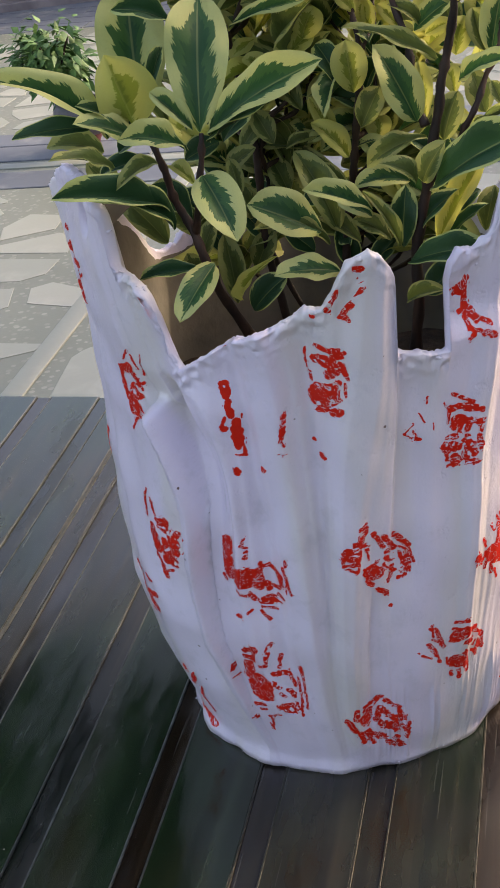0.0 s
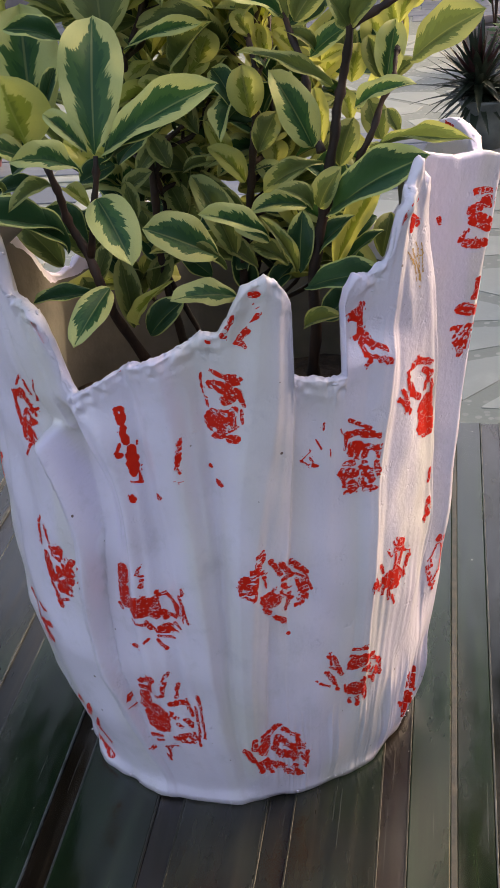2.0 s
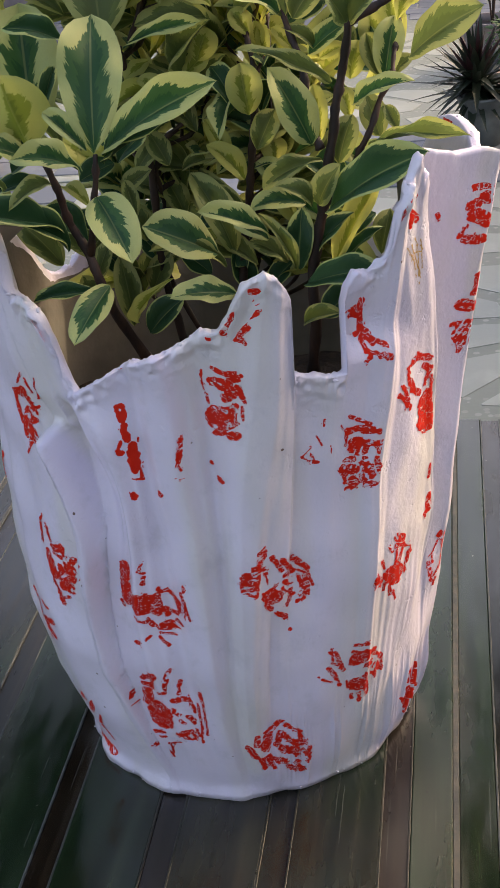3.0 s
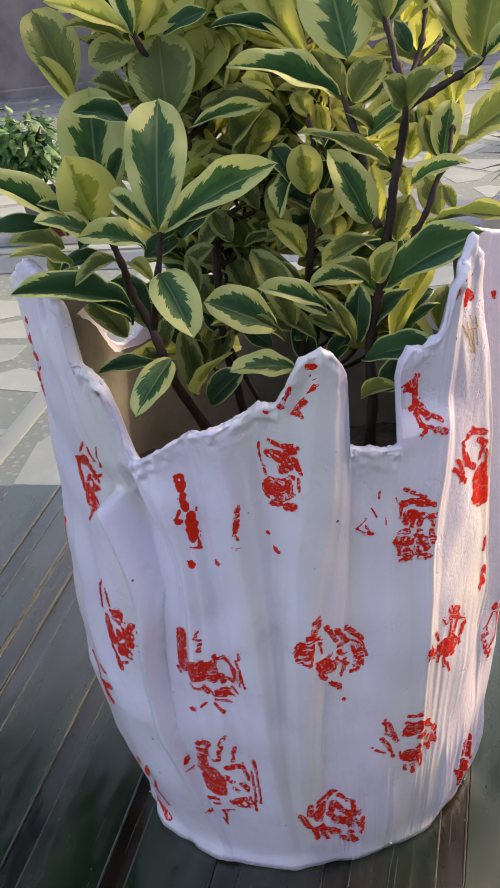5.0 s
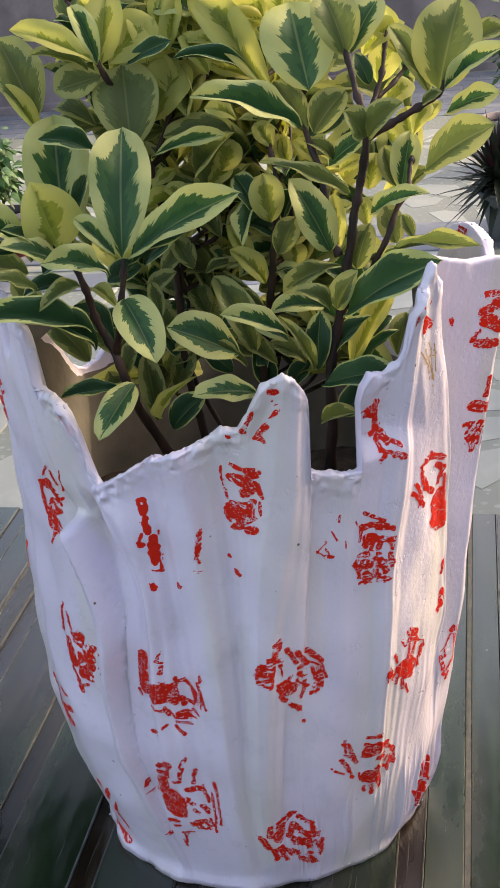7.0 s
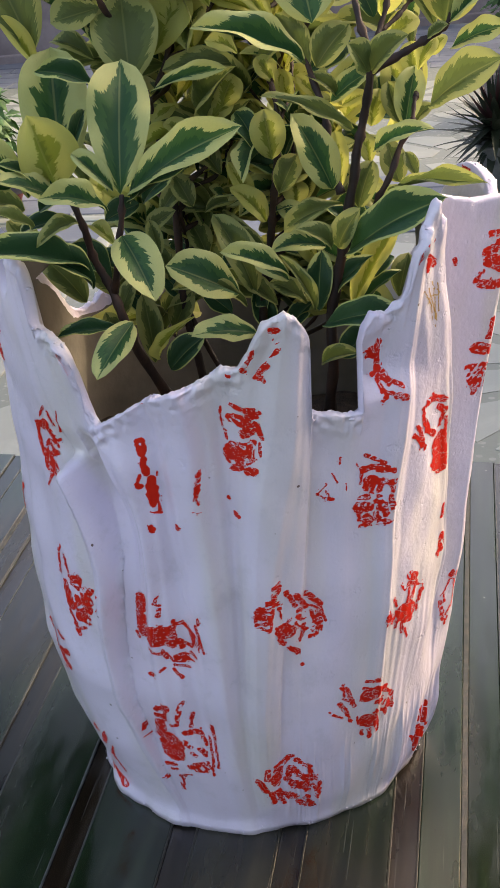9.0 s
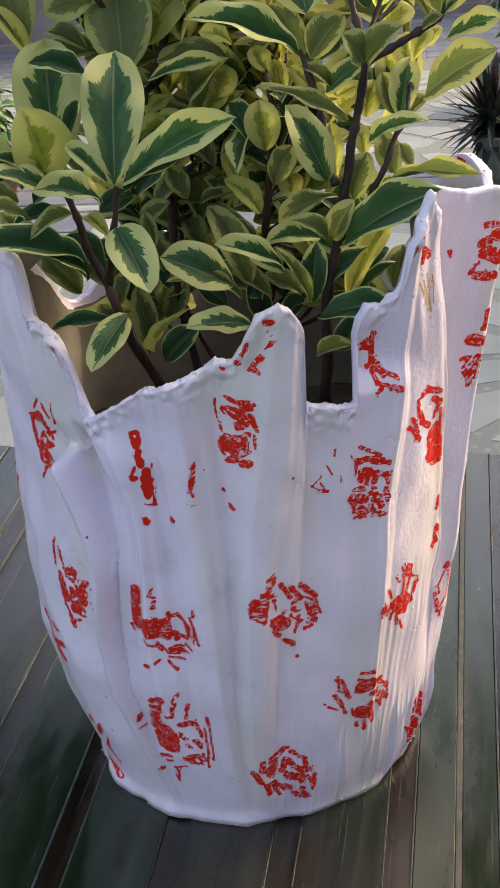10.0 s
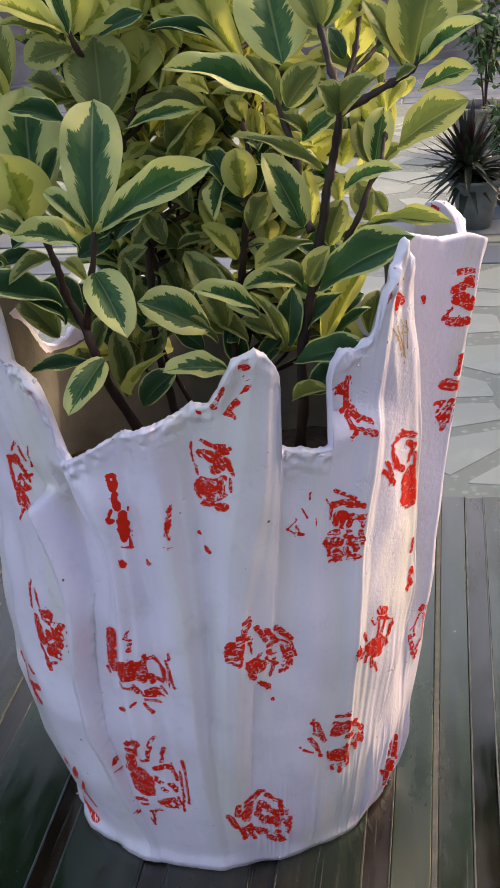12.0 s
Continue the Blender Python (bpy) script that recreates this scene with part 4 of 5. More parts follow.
stamp("ring", -132.3, 0.2215, ((2.7, 20.8, -3, 14.5, 1.4), (4.4, 18.7, 6.5, 11.3, 0.8), (11.5, 20.6, 8.1, 8.1, 0.5), (-8.4, 8.3, 0.6, 11.7, 5.1), (-0.6, 11.1, 3.6, 5.5, 4), (-9.2, 6.1, -8.9, -1.1, 3.5), (-9.4, -1.3, -6.5, -6.4, 2.9), (-2.7, -0.2, 6.9, 4, 2.6), (5, 3.7, 6.1, 0.4, 1.6), (-5.4, -5.1, -3, -1.3, 2.2), (-6.6, -6.9, 5.4, -3.3, 2.9), (0.7, -1.2, 4.8, -2.8, 1.7), (-2.7, -11, -0.7, -11.1, 8.3), (2.4, -8.7, 4, -13.2, 1.8), (-2.4, -17.1, 2.5, -15.1, 1.2), (-0.6, -16.5, -5.2, -22.6, 1.4),))
stamp("strip", -158.7, 0.1743, ((1, 3.6, 1, 3.6, 2.8), (-0.8, 1.2, -1.1, -8.4, 2.2),))
stamp("bar", -102.7, 0.2135, ((-3.7, 23.4, -2.5, 23.5, 1.9), (-3.1, 21.1, -2.2, 17, 2.4), (-1.6, 14.3, -0.6, 7.3, 2.2), (1.2, 3.5, 2.1, -8.9, 4.3), (3, -5.5, 4.5, -11.7, 1.4), (-4.6, 2.9, -3.1, 7.1, 1), (-3.5, 1.6, -3.1, 1.3, 1.8), (0.6, -12.2, 4.7, -13.2, 1), (3.5, 6.9, 3.2, 5.1, 0.6), (0.6, -19.9, 0.9, -21.9, 2.4), (1.7, -20.6, 2, -21, 1.7),))
stamp("fan", -128.1, 0.1413, ((-9.9, 25.2, -13.2, 19.4, 0.9), (-12.3, 21.5, -12.3, 9.3, 1.9), (-6.5, 20.6, -4.1, 12.9, 1.8), (-8.2, 4.7, -7.7, -1.6, 4.5), (-6.9, -0, -6.2, -7.1, 6.1), (-2.3, 9.5, 2.8, 11.6, 4.1), (1.9, 11, 6.8, 6.5, 2.6), (-3, 6.3, 2.3, 4.9, 1.3), (5, 2.2, 11, 5.8, 2.4), (1.2, -1.8, 9.7, -0.7, 4.4), (-2.6, -6.8, 2.5, -3.5, 1.9), (-0.8, -9.7, 9.9, -3.8, 3.5), (-1.6, -12.6, 7.2, -11.3, 4.2), (-5.1, -18.4, -3, -23.8, 3.1), (-2.2, -20.3, 4.2, -16.9, 1.4), (10, -3.2, 7.5, -13.6, 1.1), (27.6, 15.9, 12.9, -4.7, 0.6),),
      ((-8.3, -11.8, -6.1, -15.8, 1.7),))
stamp("fan", -142.7, 0.0977, ((-24.2, 2.9, -20.1, 0.6, 1.9), (-6.3, 6.4, -4.8, -2.8, 3.2), (5.2, 11.8, 11.2, 10.7, 2), (2, -1.4, 13.5, 2.9, 3.6), (3.9, -3.9, 10.1, -7, 4.4), (4.8, -10.1, 4.8, -10.1, 2.2),))
stamp("fan", -137.2, 0.0287, ((1.7, 20.7, 1.7, 20.7, 4.4), (9.4, 21.9, 3.3, 11.1, 2.6), (-16.5, -19.5, -16.5, -19.5, 6.3), (9.9, 12.1, 4.3, 2.8, 2), (4.3, -0.9, 9, -7.5, 2.6), (-11.4, -20.1, 0.9, -21.7, 3.7),))
stamp("rose", -17.3, 0.2918, ((4.1, 13.8, -2.2, 13.3, 1.8), (0.2, 9.8, 6.9, 9.2, 3.4), (-2, 1.6, 1.7, 2.6, 4.3), (4.3, 3.9, 4.3, 3.9, 5.4), (0.2, -2.9, 7.2, -8.8, 5.5), (-5.1, -11.7, -2.9, -8.1, 1.8), (-2.2, -13.8, 4.5, -15.5, 4.3), (6.2, 1.5, 6.2, 1.5, 2.5), (-16.3, 1.3, -15, -1.6, 1.3),))
stamp("faded rose", -14.8, 0.2396, ((0.5, 18.7, 0.2, 10.3, 1.9), (-5.1, 6.6, 5.2, 2.1, 4), (5.7, 3, 5.7, 3, 3.4), (-6.5, -2.6, 5.4, -4.4, 1.4), (-2.5, -4.9, -1.1, -18.4, 2.6), (-0.1, -4.1, 0.8, -14.6, 2.1), (-0.1, 12.6, -0.1, 12.6, 1.7), (-4.9, -7.4, -3.1, -12.3, 1.5),))
stamp("scuffed rose", -45.8, 0.3104, ((-3.7, 6.7, 4.7, 5, 3.5), (-5.4, 3.2, -5.2, -1.8, 2.7), (-3.8, 6.1, 7.1, -5.9, 2.9), (3.2, -4.8, 3.2, -8.5, 1.5),))
stamp("dab", -26.0, 0.1546, ((-0.1, 17.1, 0.6, 11.2, 2.8), (1.2, -1.4, 1.1, -7.7, 4.5), (-2, -8.5, -0.7, -10.6, 2.3),))
stamp("strip", -152.3, 0.2696, ((-10.7, 18, 9.6, 14.9, 3.1), (-10.9, 8.4, 11.1, 6.3, 5.3), (-9.9, 0.3, 12.3, 1.1, 3), (-10.7, -10.4, -11.1, -19.2, 4.4), (10.1, -9.7, 10.1, -9.7, 1.9),))
stamp("strip", -120.0, 0.2694, ((-1.3, 8.1, -2.6, 2, 2.7), (-1, 1.8, 1.8, -2.9, 3.6), (1.6, -2, 1.5, -7.1, 2.1),))
stamp("dab", -92.0, 0.2118, ((1.8, 12, 2.1, 9.2, 1.3), (1.9, 8.4, 1.5, 0.9, 1.7), (0.6, 1.1, 2.4, -3.2, 0.8), (2.6, 13.4, 2.4, 6.3, 0.6), (-0.6, -7.1, 3, -7.3, 0.4), (-9, -16.3, -8.6, -17.2, 2.6),))
stamp("dab", -102.3, 0.2565, ((5.8, 3.6, 5.8, 3.6, 0.6), (-5.1, -3, -5.1, -3, 0.4), (-2, -1.2, 0.6, -0, 0.8),))
stamp("scratch", -41.8, 0.2873, ((-6.6, 5.5, -0.2, -3.2, 0.5), (-3.5, 5.3, 2.8, -6.7, 0.5), (0, 5, 3.8, -10.3, 0.6), (1.9, 7, 5, -6.5, 0.4), (-0.9, -3, 3.5, -12.8, 0.5), (-5.1, 2.6, -2.1, 0.8, 0.3), (-0.1, 1.8, 2.9, 0.9, 0.4), (-1.9, 8.9, 0.7, 4.8, 0.5),))
stamp("lip rose", 29.5, 0.3040, ((-4.5, 2.5, 2.5, 3.6, 2.6), (-3.0, 0.4, 3.5, 0.8, 1.8), (3.0, 2.0, 4.5, 0.0, 1.2),))

# ---- the variegated plant ----
plant = new("plant")
plant.location = (0.0, POT_Y, 0.165)
tagged(plant, "variegated shrub with cream-edged green leaves, growing in the white pot", "plant")
ROOT = Matrix.Translation((0.0, -POT_Y, -0.165))


def blade(shape):
    """A unit leaf blade along +y: width 1, length 1, arched and folded along the midrib."""
    rng = random.Random(shape)
    nu, nv = 16, 8
    arch, fold, wave = rng.uniform(0.03, 0.20), rng.uniform(0.25, 0.75), rng.uniform(0.0, 0.05)
    twist, full, skew = rng.uniform(-0.5, 0.5), rng.uniform(0.85, 1.2), rng.uniform(-0.05, 0.05)
    verts, uvs = [], []
    for i in range(nu + 1):
        u = i / nu
        # narrow at the foot, broadest past the middle, with a rounded end
        w = 0.5 * 2.33 * (u ** (0.72 * full)) * max(0.0, 1 - u) ** 0.55
        w = max(w, 0.012 if u < 0.5 else 0.004)
        for k in range(nv + 1):
            s = -1 + 2 * k / nv
            x = s * w
            z = fold * abs(x) * (1 - 0.55 * abs(s)) * 1.3 + arch * (4 * u * (1 - u) - 0.5) + wave * math.sin(u * 13 + s * 2) * abs(s) + twist * x * (u - 0.4)
            verts.append((x + skew * math.sin(u * 3.1), u, z))
            uvs.append((u, s))
    faces = [(i * (nv + 1) + k, i * (nv + 1) + k + 1, (i + 1) * (nv + 1) + k + 1, (i + 1) * (nv + 1) + k) for i in range(nu) for k in range(nv)]
    return verts, faces, uvs


BLADES = {}


def blade_mesh(shape, style):
    if (shape, style) not in BLADES:
        verts, faces, uvs = blade(shape)
        me = mesh_of("leaf", verts, faces, LEAF[style])
        layer = me.uv_layers.new(name="blade")
        for loop in me.loops:
            layer.data[loop.index].uv = uvs[loop.vertex_index]
        BLADES[shape, style] = me
    return BLADES[shape, style]


leaf_count = 0


def leaf(bx, by, bz, tx, ty, tz, width, style, lift=0.55, roll=0.0):
    """One leaf from its base to its tip, its face turned up and to the light in front."""
    global leaf_count
    leaf_count += 1
    b, t = Vector((bx, by, bz)), Vector((tx, ty, tz))
    along = (t - b).normalized()
    front = (Vector((0.12, -0.62, 0.45)) - (b + t) / 2).normalized()
    n = front * 0.75 + Vector((0, 0, lift))
    n = (n - along * n.dot(along)).normalized()
    if roll:
        n = Matrix.Rotation(roll, 3, along) @ n
    side = along.cross(n)
    m = Matrix((side, along, n)).transposed().to_4x4()
    length = (t - b).length
    m = Matrix.Translation(b) @ m @ Matrix.Diagonal((width, length, length, 1))
    ob = new("leaf", blade_mesh(leaf_count * 7 % 10, style))
    ob.parent = plant
    ob.matrix_basis = ROOT @ m
    return ob


STEM_POINTS = []


def stem(points, r0, r1, name="stem"):
    pts = spline(points, 6)
    n = len(pts)
    r0, r1 = r0 * 0.62, r1 * 0.60
    radii = [r0 + (r1 - r0) * i / (n - 1) + 0.0005 * (i % 5 == 0) + 0.0003 * (i % 3 == 1) for i in range(n)]
    pts = [p + Vector((noise.noise(p * 70), noise.noise(p * 70 + Vector((9, 0, 0))), 0)) * 0.0012 for p in pts]
    if name == "stem":
        STEM_POINTS.extend(pts[3:])
    verts, faces = tube(pts, radii, 8)
    ob = part_mesh(name, mesh_of(name, verts, faces, BARK), plant)
    ob.matrix_basis = ROOT
    return ob


stem([(0.030, 0.0, 0.155), (0.040, -0.014, 0.195), (0.049, -0.020, 0.229), (0.050, -0.020, 0.267), (0.056, -0.020, 0.295), (0.060, -0.020, 0.316), (0.064, -0.020, 0.337), (0.068, -0.020, 0.354), (0.072, -0.025, 0.375), (0.070, -0.020, 0.390), (0.065, -0.010, 0.407), (0.061, 0.000, 0.423)], 0.0046, 0.0018)
stem([(0.072, -0.024, 0.376), (0.085, -0.020, 0.382), (0.099, -0.018, 0.389), (0.105, -0.016, 0.394), (0.109, -0.014, 0.403)], 0.0028, 0.0015)
stem([(0.073, -0.024, 0.378), (0.076, -0.010, 0.391), (0.079, 0.000, 0.405), (0.081, 0.005, 0.417)], 0.0022, 0.0012)
stem([(0.076, -0.010, 0.390), (0.085, 0.000, 0.397), (0.091, 0.005, 0.403)], 0.0017, 0.0011)
stem([(0.057, -0.020, 0.323), (0.052, -0.014, 0.336), (0.050, -0.010, 0.358), (0.044, -0.005, 0.376), (0.041, 0.000, 0.387), (0.045, 0.000, 0.397)], 0.0028, 0.0015)
stem([(0.0, 0.02, 0.16), (0.013, 0.015, 0.261), (0.019, 0.010, 0.292), (0.022, 0.008, 0.312), (0.025, 0.005, 0.332), (0.027, 0.005, 0.351), (0.025, 0.010, 0.368)], 0.0034, 0.0016)
stem([(0.059, -0.020, 0.299), (0.070, -0.020, 0.313), (0.077, -0.025, 0.327), (0.084, -0.020, 0.344), (0.088, -0.015, 0.351), (0.090, -0.005, 0.361)], 0.0026, 0.0013)
stem([(0.0, 0.0, 0.16), (-0.035, -0.030, 0.242), (-0.041, -0.045, 0.273), (-0.046, -0.045, 0.289), (-0.052, -0.045, 0.303), (-0.054, -0.050, 0.320), (-0.057, -0.050, 0.332), (-0.066, -0.035, 0.336)], 0.0040, 0.0020)
stem([(-0.045, -0.045, 0.288), (-0.037, -0.055, 0.314), (-0.034, -0.055, 0.335)], 0.0026, 0.0018)
stem([(-0.01, 0.02, 0.16), (-0.026, 0.020, 0.242), (-0.028, 0.020, 0.272), (-0.028, 0.020, 0.313), (-0.033, 0.015, 0.354), (-0.041, 0.008, 0.388), (-0.047, -0.005, 0.410), (-0.055, 0.000, 0.424), (-0.063, 0.010, 0.438)], 0.0032, 0.0015)
stem([(-0.029, 0.012, 0.368), (-0.020, 0.020, 0.390), (-0.004, 0.030, 0.403), (0.012, 0.030, 0.408)], 0.0018, 0.0012)
stem([(0.012, 0.03, 0.16), (-0.030, 0.030, 0.257), (-0.026, 0.030, 0.287), (-0.025, 0.020, 0.308), (-0.018, 0.020, 0.322)], 0.0020, 0.0012)
stem([(0.041, -0.004, 0.379), (0.028, 0.000, 0.388), (0.020, 0.010, 0.397)], 0.0016, 0.0011)

# front spray
leaf(-0.034, -0.055, 0.336, -0.034, -0.030, 0.388, 0.028, 0)
leaf(-0.032, -0.055, 0.335, 0.023, -0.075, 0.367, 0.016, 0)
leaf(-0.033, -0.050, 0.330, 0.003, -0.060, 0.350, 0.010, 3)
leaf(-0.037, -0.055, 0.337, -0.055, -0.050, 0.353, 0.009, 0)
leaf(-0.038, -0.060, 0.330, -0.061, -0.080, 0.342, 0.013, 0)
leaf(-0.062, -0.030, 0.346, -0.056, -0.020, 0.366, 0.007, 3)
leaf(-0.033, -0.065, 0.321, -0.015, -0.090, 0.300, 0.019, 0)
leaf(-0.051, -0.065, 0.327, -0.064, -0.085, 0.323, 0.008, 1)
leaf(-0.050, -0.055, 0.303, -0.086, -0.100, 0.325, 0.015, 3)
leaf(-0.050, -0.050, 0.293, -0.078, -0.080, 0.318, 0.015, 3)
leaf(-0.068, -0.040, 0.335, -0.084, -0.060, 0.352, 0.011, 3)
leaf(-0.065, -0.045, 0.332, -0.083, -0.070, 0.347, 0.013, 0)
leaf(-0.070, -0.020, 0.334, -0.074, 0.000, 0.390, 0.032, 0)
leaf(-0.068, -0.035, 0.334, -0.072, -0.050, 0.369, 0.027, 2)
leaf(-0.049, -0.015, 0.373, -0.072, -0.030, 0.385, 0.011, 3)
leaf(-0.046, -0.030, 0.306, -0.060, -0.020, 0.313, 0.009, 2)
# behind the spray
leaf(-0.036, -0.010, 0.375, -0.041, 0.010, 0.410, 0.029, 1)
leaf(-0.042, -0.005, 0.380, -0.056, 0.005, 0.398, 0.011, 3)
leaf(-0.049, 0.000, 0.406, -0.069, -0.010, 0.402, 0.019, 1)
leaf(-0.029, 0.010, 0.383, -0.014, 0.020, 0.408, 0.023, 2)
leaf(0.007, 0.015, 0.377, -0.024, 0.005, 0.377, 0.016, 1)
leaf(-0.030, 0.000, 0.368, 0.008, -0.010, 0.379, 0.007, 0)
leaf(0.044, -0.020, 0.382, 0.002, -0.045, 0.402, 0.017, 0)
leaf(0.001, 0.010, 0.358, 0.007, 0.015, 0.371, 0.016, 2)
leaf(0.018, 0.000, 0.338, 0.007, 0.010, 0.356, 0.012, 3)
leaf(-0.057, 0.010, 0.383, -0.078, 0.015, 0.391, 0.012, 1)
# top left shoots
leaf(-0.047, -0.005, 0.412, -0.045, 0.010, 0.441, 0.018, 2)
leaf(-0.047, -0.010, 0.413, -0.059, 0.000, 0.438, 0.010, 0)
leaf(-0.048, -0.010, 0.414, -0.078, -0.030, 0.432, 0.013, 2)
leaf(-0.051, -0.010, 0.411, -0.075, -0.020, 0.420, 0.008, 1)
leaf(-0.045, 0.000, 0.411, -0.024, 0.010, 0.429, 0.022, 2)
leaf(-0.037, 0.000, 0.410, -0.014, -0.005, 0.420, 0.008, 3)
leaf(-0.080, -0.005, 0.389, -0.097, 0.005, 0.425, 0.025, 1)
leaf(-0.080, -0.005, 0.383, -0.093, -0.010, 0.406, 0.009, 2)
leaf(-0.021, 0.015, 0.413, -0.015, 0.020, 0.438, 0.011, 2)
leaf(-0.026, 0.020, 0.421, -0.022, 0.020, 0.441, 0.009, 2)
leaf(0.018, 0.005, 0.411, -0.003, 0.010, 0.436, 0.016, 2)
leaf(0.020, 0.000, 0.404, -0.012, -0.010, 0.414, 0.008, 3)
leaf(0.020, 0.010, 0.399, -0.004, 0.010, 0.409, 0.012, 2)
leaf(0.018, 0.010, 0.410, -0.009, 0.005, 0.419, 0.011, 2)
leaf(-0.000, 0.015, 0.420, -0.007, 0.020, 0.438, 0.011, 2)
# top centre
leaf(0.047, -0.010, 0.396, 0.038, 0.010, 0.432, 0.032, 0)
leaf(0.044, -0.005, 0.377, 0.030, 0.000, 0.399, 0.014, 1)
leaf(0.047, -0.005, 0.376, 0.062, 0.000, 0.393, 0.016, 1)
leaf(0.064, 0.010, 0.383, 0.044, 0.000, 0.375, 0.017, 3)
leaf(0.056, 0.000, 0.362, 0.043, -0.005, 0.373, 0.008, 1)
leaf(0.052, 0.000, 0.360, 0.073, 0.000, 0.374, 0.011, 0)
leaf(0.064, -0.010, 0.410, 0.054, 0.000, 0.435, 0.020, 1)
leaf(0.065, 0.000, 0.409, 0.078, 0.010, 0.431, 0.017, 0)
leaf(0.068, 0.010, 0.406, 0.088, 0.010, 0.420, 0.012, 2)
leaf(0.075, 0.015, 0.393, 0.085, 0.020, 0.415, 0.017, 2)
leaf(0.073, 0.000, 0.395, 0.067, 0.000, 0.409, 0.008, 3)
leaf(0.072, -0.030, 0.377, 0.065, -0.040, 0.391, 0.015, 1)
leaf(0.073, -0.030, 0.377, 0.089, -0.040, 0.393, 0.013, 1)
leaf(0.085, 0.010, 0.407, 0.072, 0.015, 0.426, 0.014, 2)
leaf(0.020, 0.020, 0.418, 0.009, 0.030, 0.435, 0.016, 2)
leaf(0.026, 0.010, 0.402, 0.016, 0.010, 0.419, 0.012, 0)
# top right
leaf(0.103, -0.015, 0.393, 0.113, -0.010, 0.431, 0.028, 1)
leaf(0.105, -0.020, 0.394, 0.132, -0.035, 0.413, 0.011, 0)
leaf(0.100, -0.010, 0.392, 0.083, -0.005, 0.421, 0.013, 1)
leaf(0.105, -0.010, 0.382, 0.129, -0.020, 0.392, 0.011, 0)
leaf(0.096, -0.030, 0.362, 0.126, -0.050, 0.384, 0.018, 1)
leaf(0.085, 0.000, 0.347, 0.090, 0.005, 0.373, 0.014, 0)
leaf(0.082, 0.010, 0.347, 0.077, 0.015, 0.365, 0.011, 1)
leaf(0.071, -0.020, 0.342, 0.098, -0.030, 0.353, 0.011, 0)
leaf(0.091, 0.000, 0.372, 0.099, 0.005, 0.385, 0.009, 2)
leaf(0.097, 0.005, 0.377, 0.103, 0.010, 0.385, 0.007, 2)
leaf(0.077, 0.020, 0.382, 0.091, 0.025, 0.391, 0.012, 2)
leaf(0.096, -0.020, 0.388, 0.105, -0.025, 0.394, 0.006, 1)
leaf(0.112, 0.000, 0.408, 0.133, 0.000, 0.416, 0.010, 1)
leaf(0.065, -0.030, 0.354, 0.029, -0.045, 0.373, 0.009, 1)
leaf(0.054, -0.020, 0.325, 0.039, -0.030, 0.361, 0.018, 0)
leaf(0.057, -0.015, 0.325, 0.054, -0.005, 0.348, 0.010, 2)
leaf(0.025, -0.005, 0.336, 0.022, 0.000, 0.358, 0.016, 2)
leaf(0.026, 0.000, 0.319, 0.035, 0.005, 0.336, 0.014, 1)
leaf(0.069, 0.000, 0.331, 0.065, 0.005, 0.344, 0.010, 2)
leaf(0.057, 0.000, 0.358, 0.069, 0.000, 0.363, 0.007, 2)
leaf(0.069, 0.010, 0.346, 0.073, 0.015, 0.362, 0.012, 2)
leaf(0.031, 0.020, 0.356, 0.030, 0.020, 0.371, 0.007, 2)
leaf(0.044, 0.020, 0.358, 0.035, 0.020, 0.369, 0.009, 2)
# right of the pot's notch
leaf(0.078, -0.030, 0.327, 0.120, -0.060, 0.337, 0.005, 1)
leaf(0.058, -0.030, 0.298, 0.103, -0.060, 0.331, 0.018, 3)
leaf(0.058, -0.010, 0.265, 0.082, 0.000, 0.305, 0.012, 2)
leaf(0.064, -0.015, 0.315, 0.071, -0.010, 0.335, 0.013, 1)
leaf(0.057, -0.015, 0.318, 0.031, -0.025, 0.309, 0.010, 1)
leaf(0.054, -0.030, 0.301, 0.040, -0.040, 0.314, 0.011, 1)
leaf(0.055, -0.030, 0.301, 0.066, -0.035, 0.320, 0.012, 1)
leaf(0.048, -0.010, 0.297, 0.023, -0.015, 0.297, 0.012, 0)
leaf(0.034, -0.035, 0.292, 0.008, -0.055, 0.309, 0.012, 0)
leaf(0.045, -0.030, 0.272, 0.031, -0.035, 0.300, 0.007, 1)
leaf(0.044, -0.020, 0.268, 0.047, -0.020, 0.297, 0.013, 3)
leaf(0.047, -0.035, 0.267, 0.084, -0.055, 0.280, 0.013, 3)
leaf(0.052, -0.010, 0.241, 0.067, -0.005, 0.252, 0.016, 3)
leaf(0.046, -0.035, 0.248, 0.064, -0.045, 0.257, 0.009, 1)
leaf(0.064, -0.010, 0.270, 0.082, -0.010, 0.284, 0.007, 3)
leaf(0.078, 0.030, 0.257, 0.083, 0.035, 0.278, 0.013, 1)
leaf(0.065, 0.020, 0.270, 0.055, 0.020, 0.282, 0.008, 2)
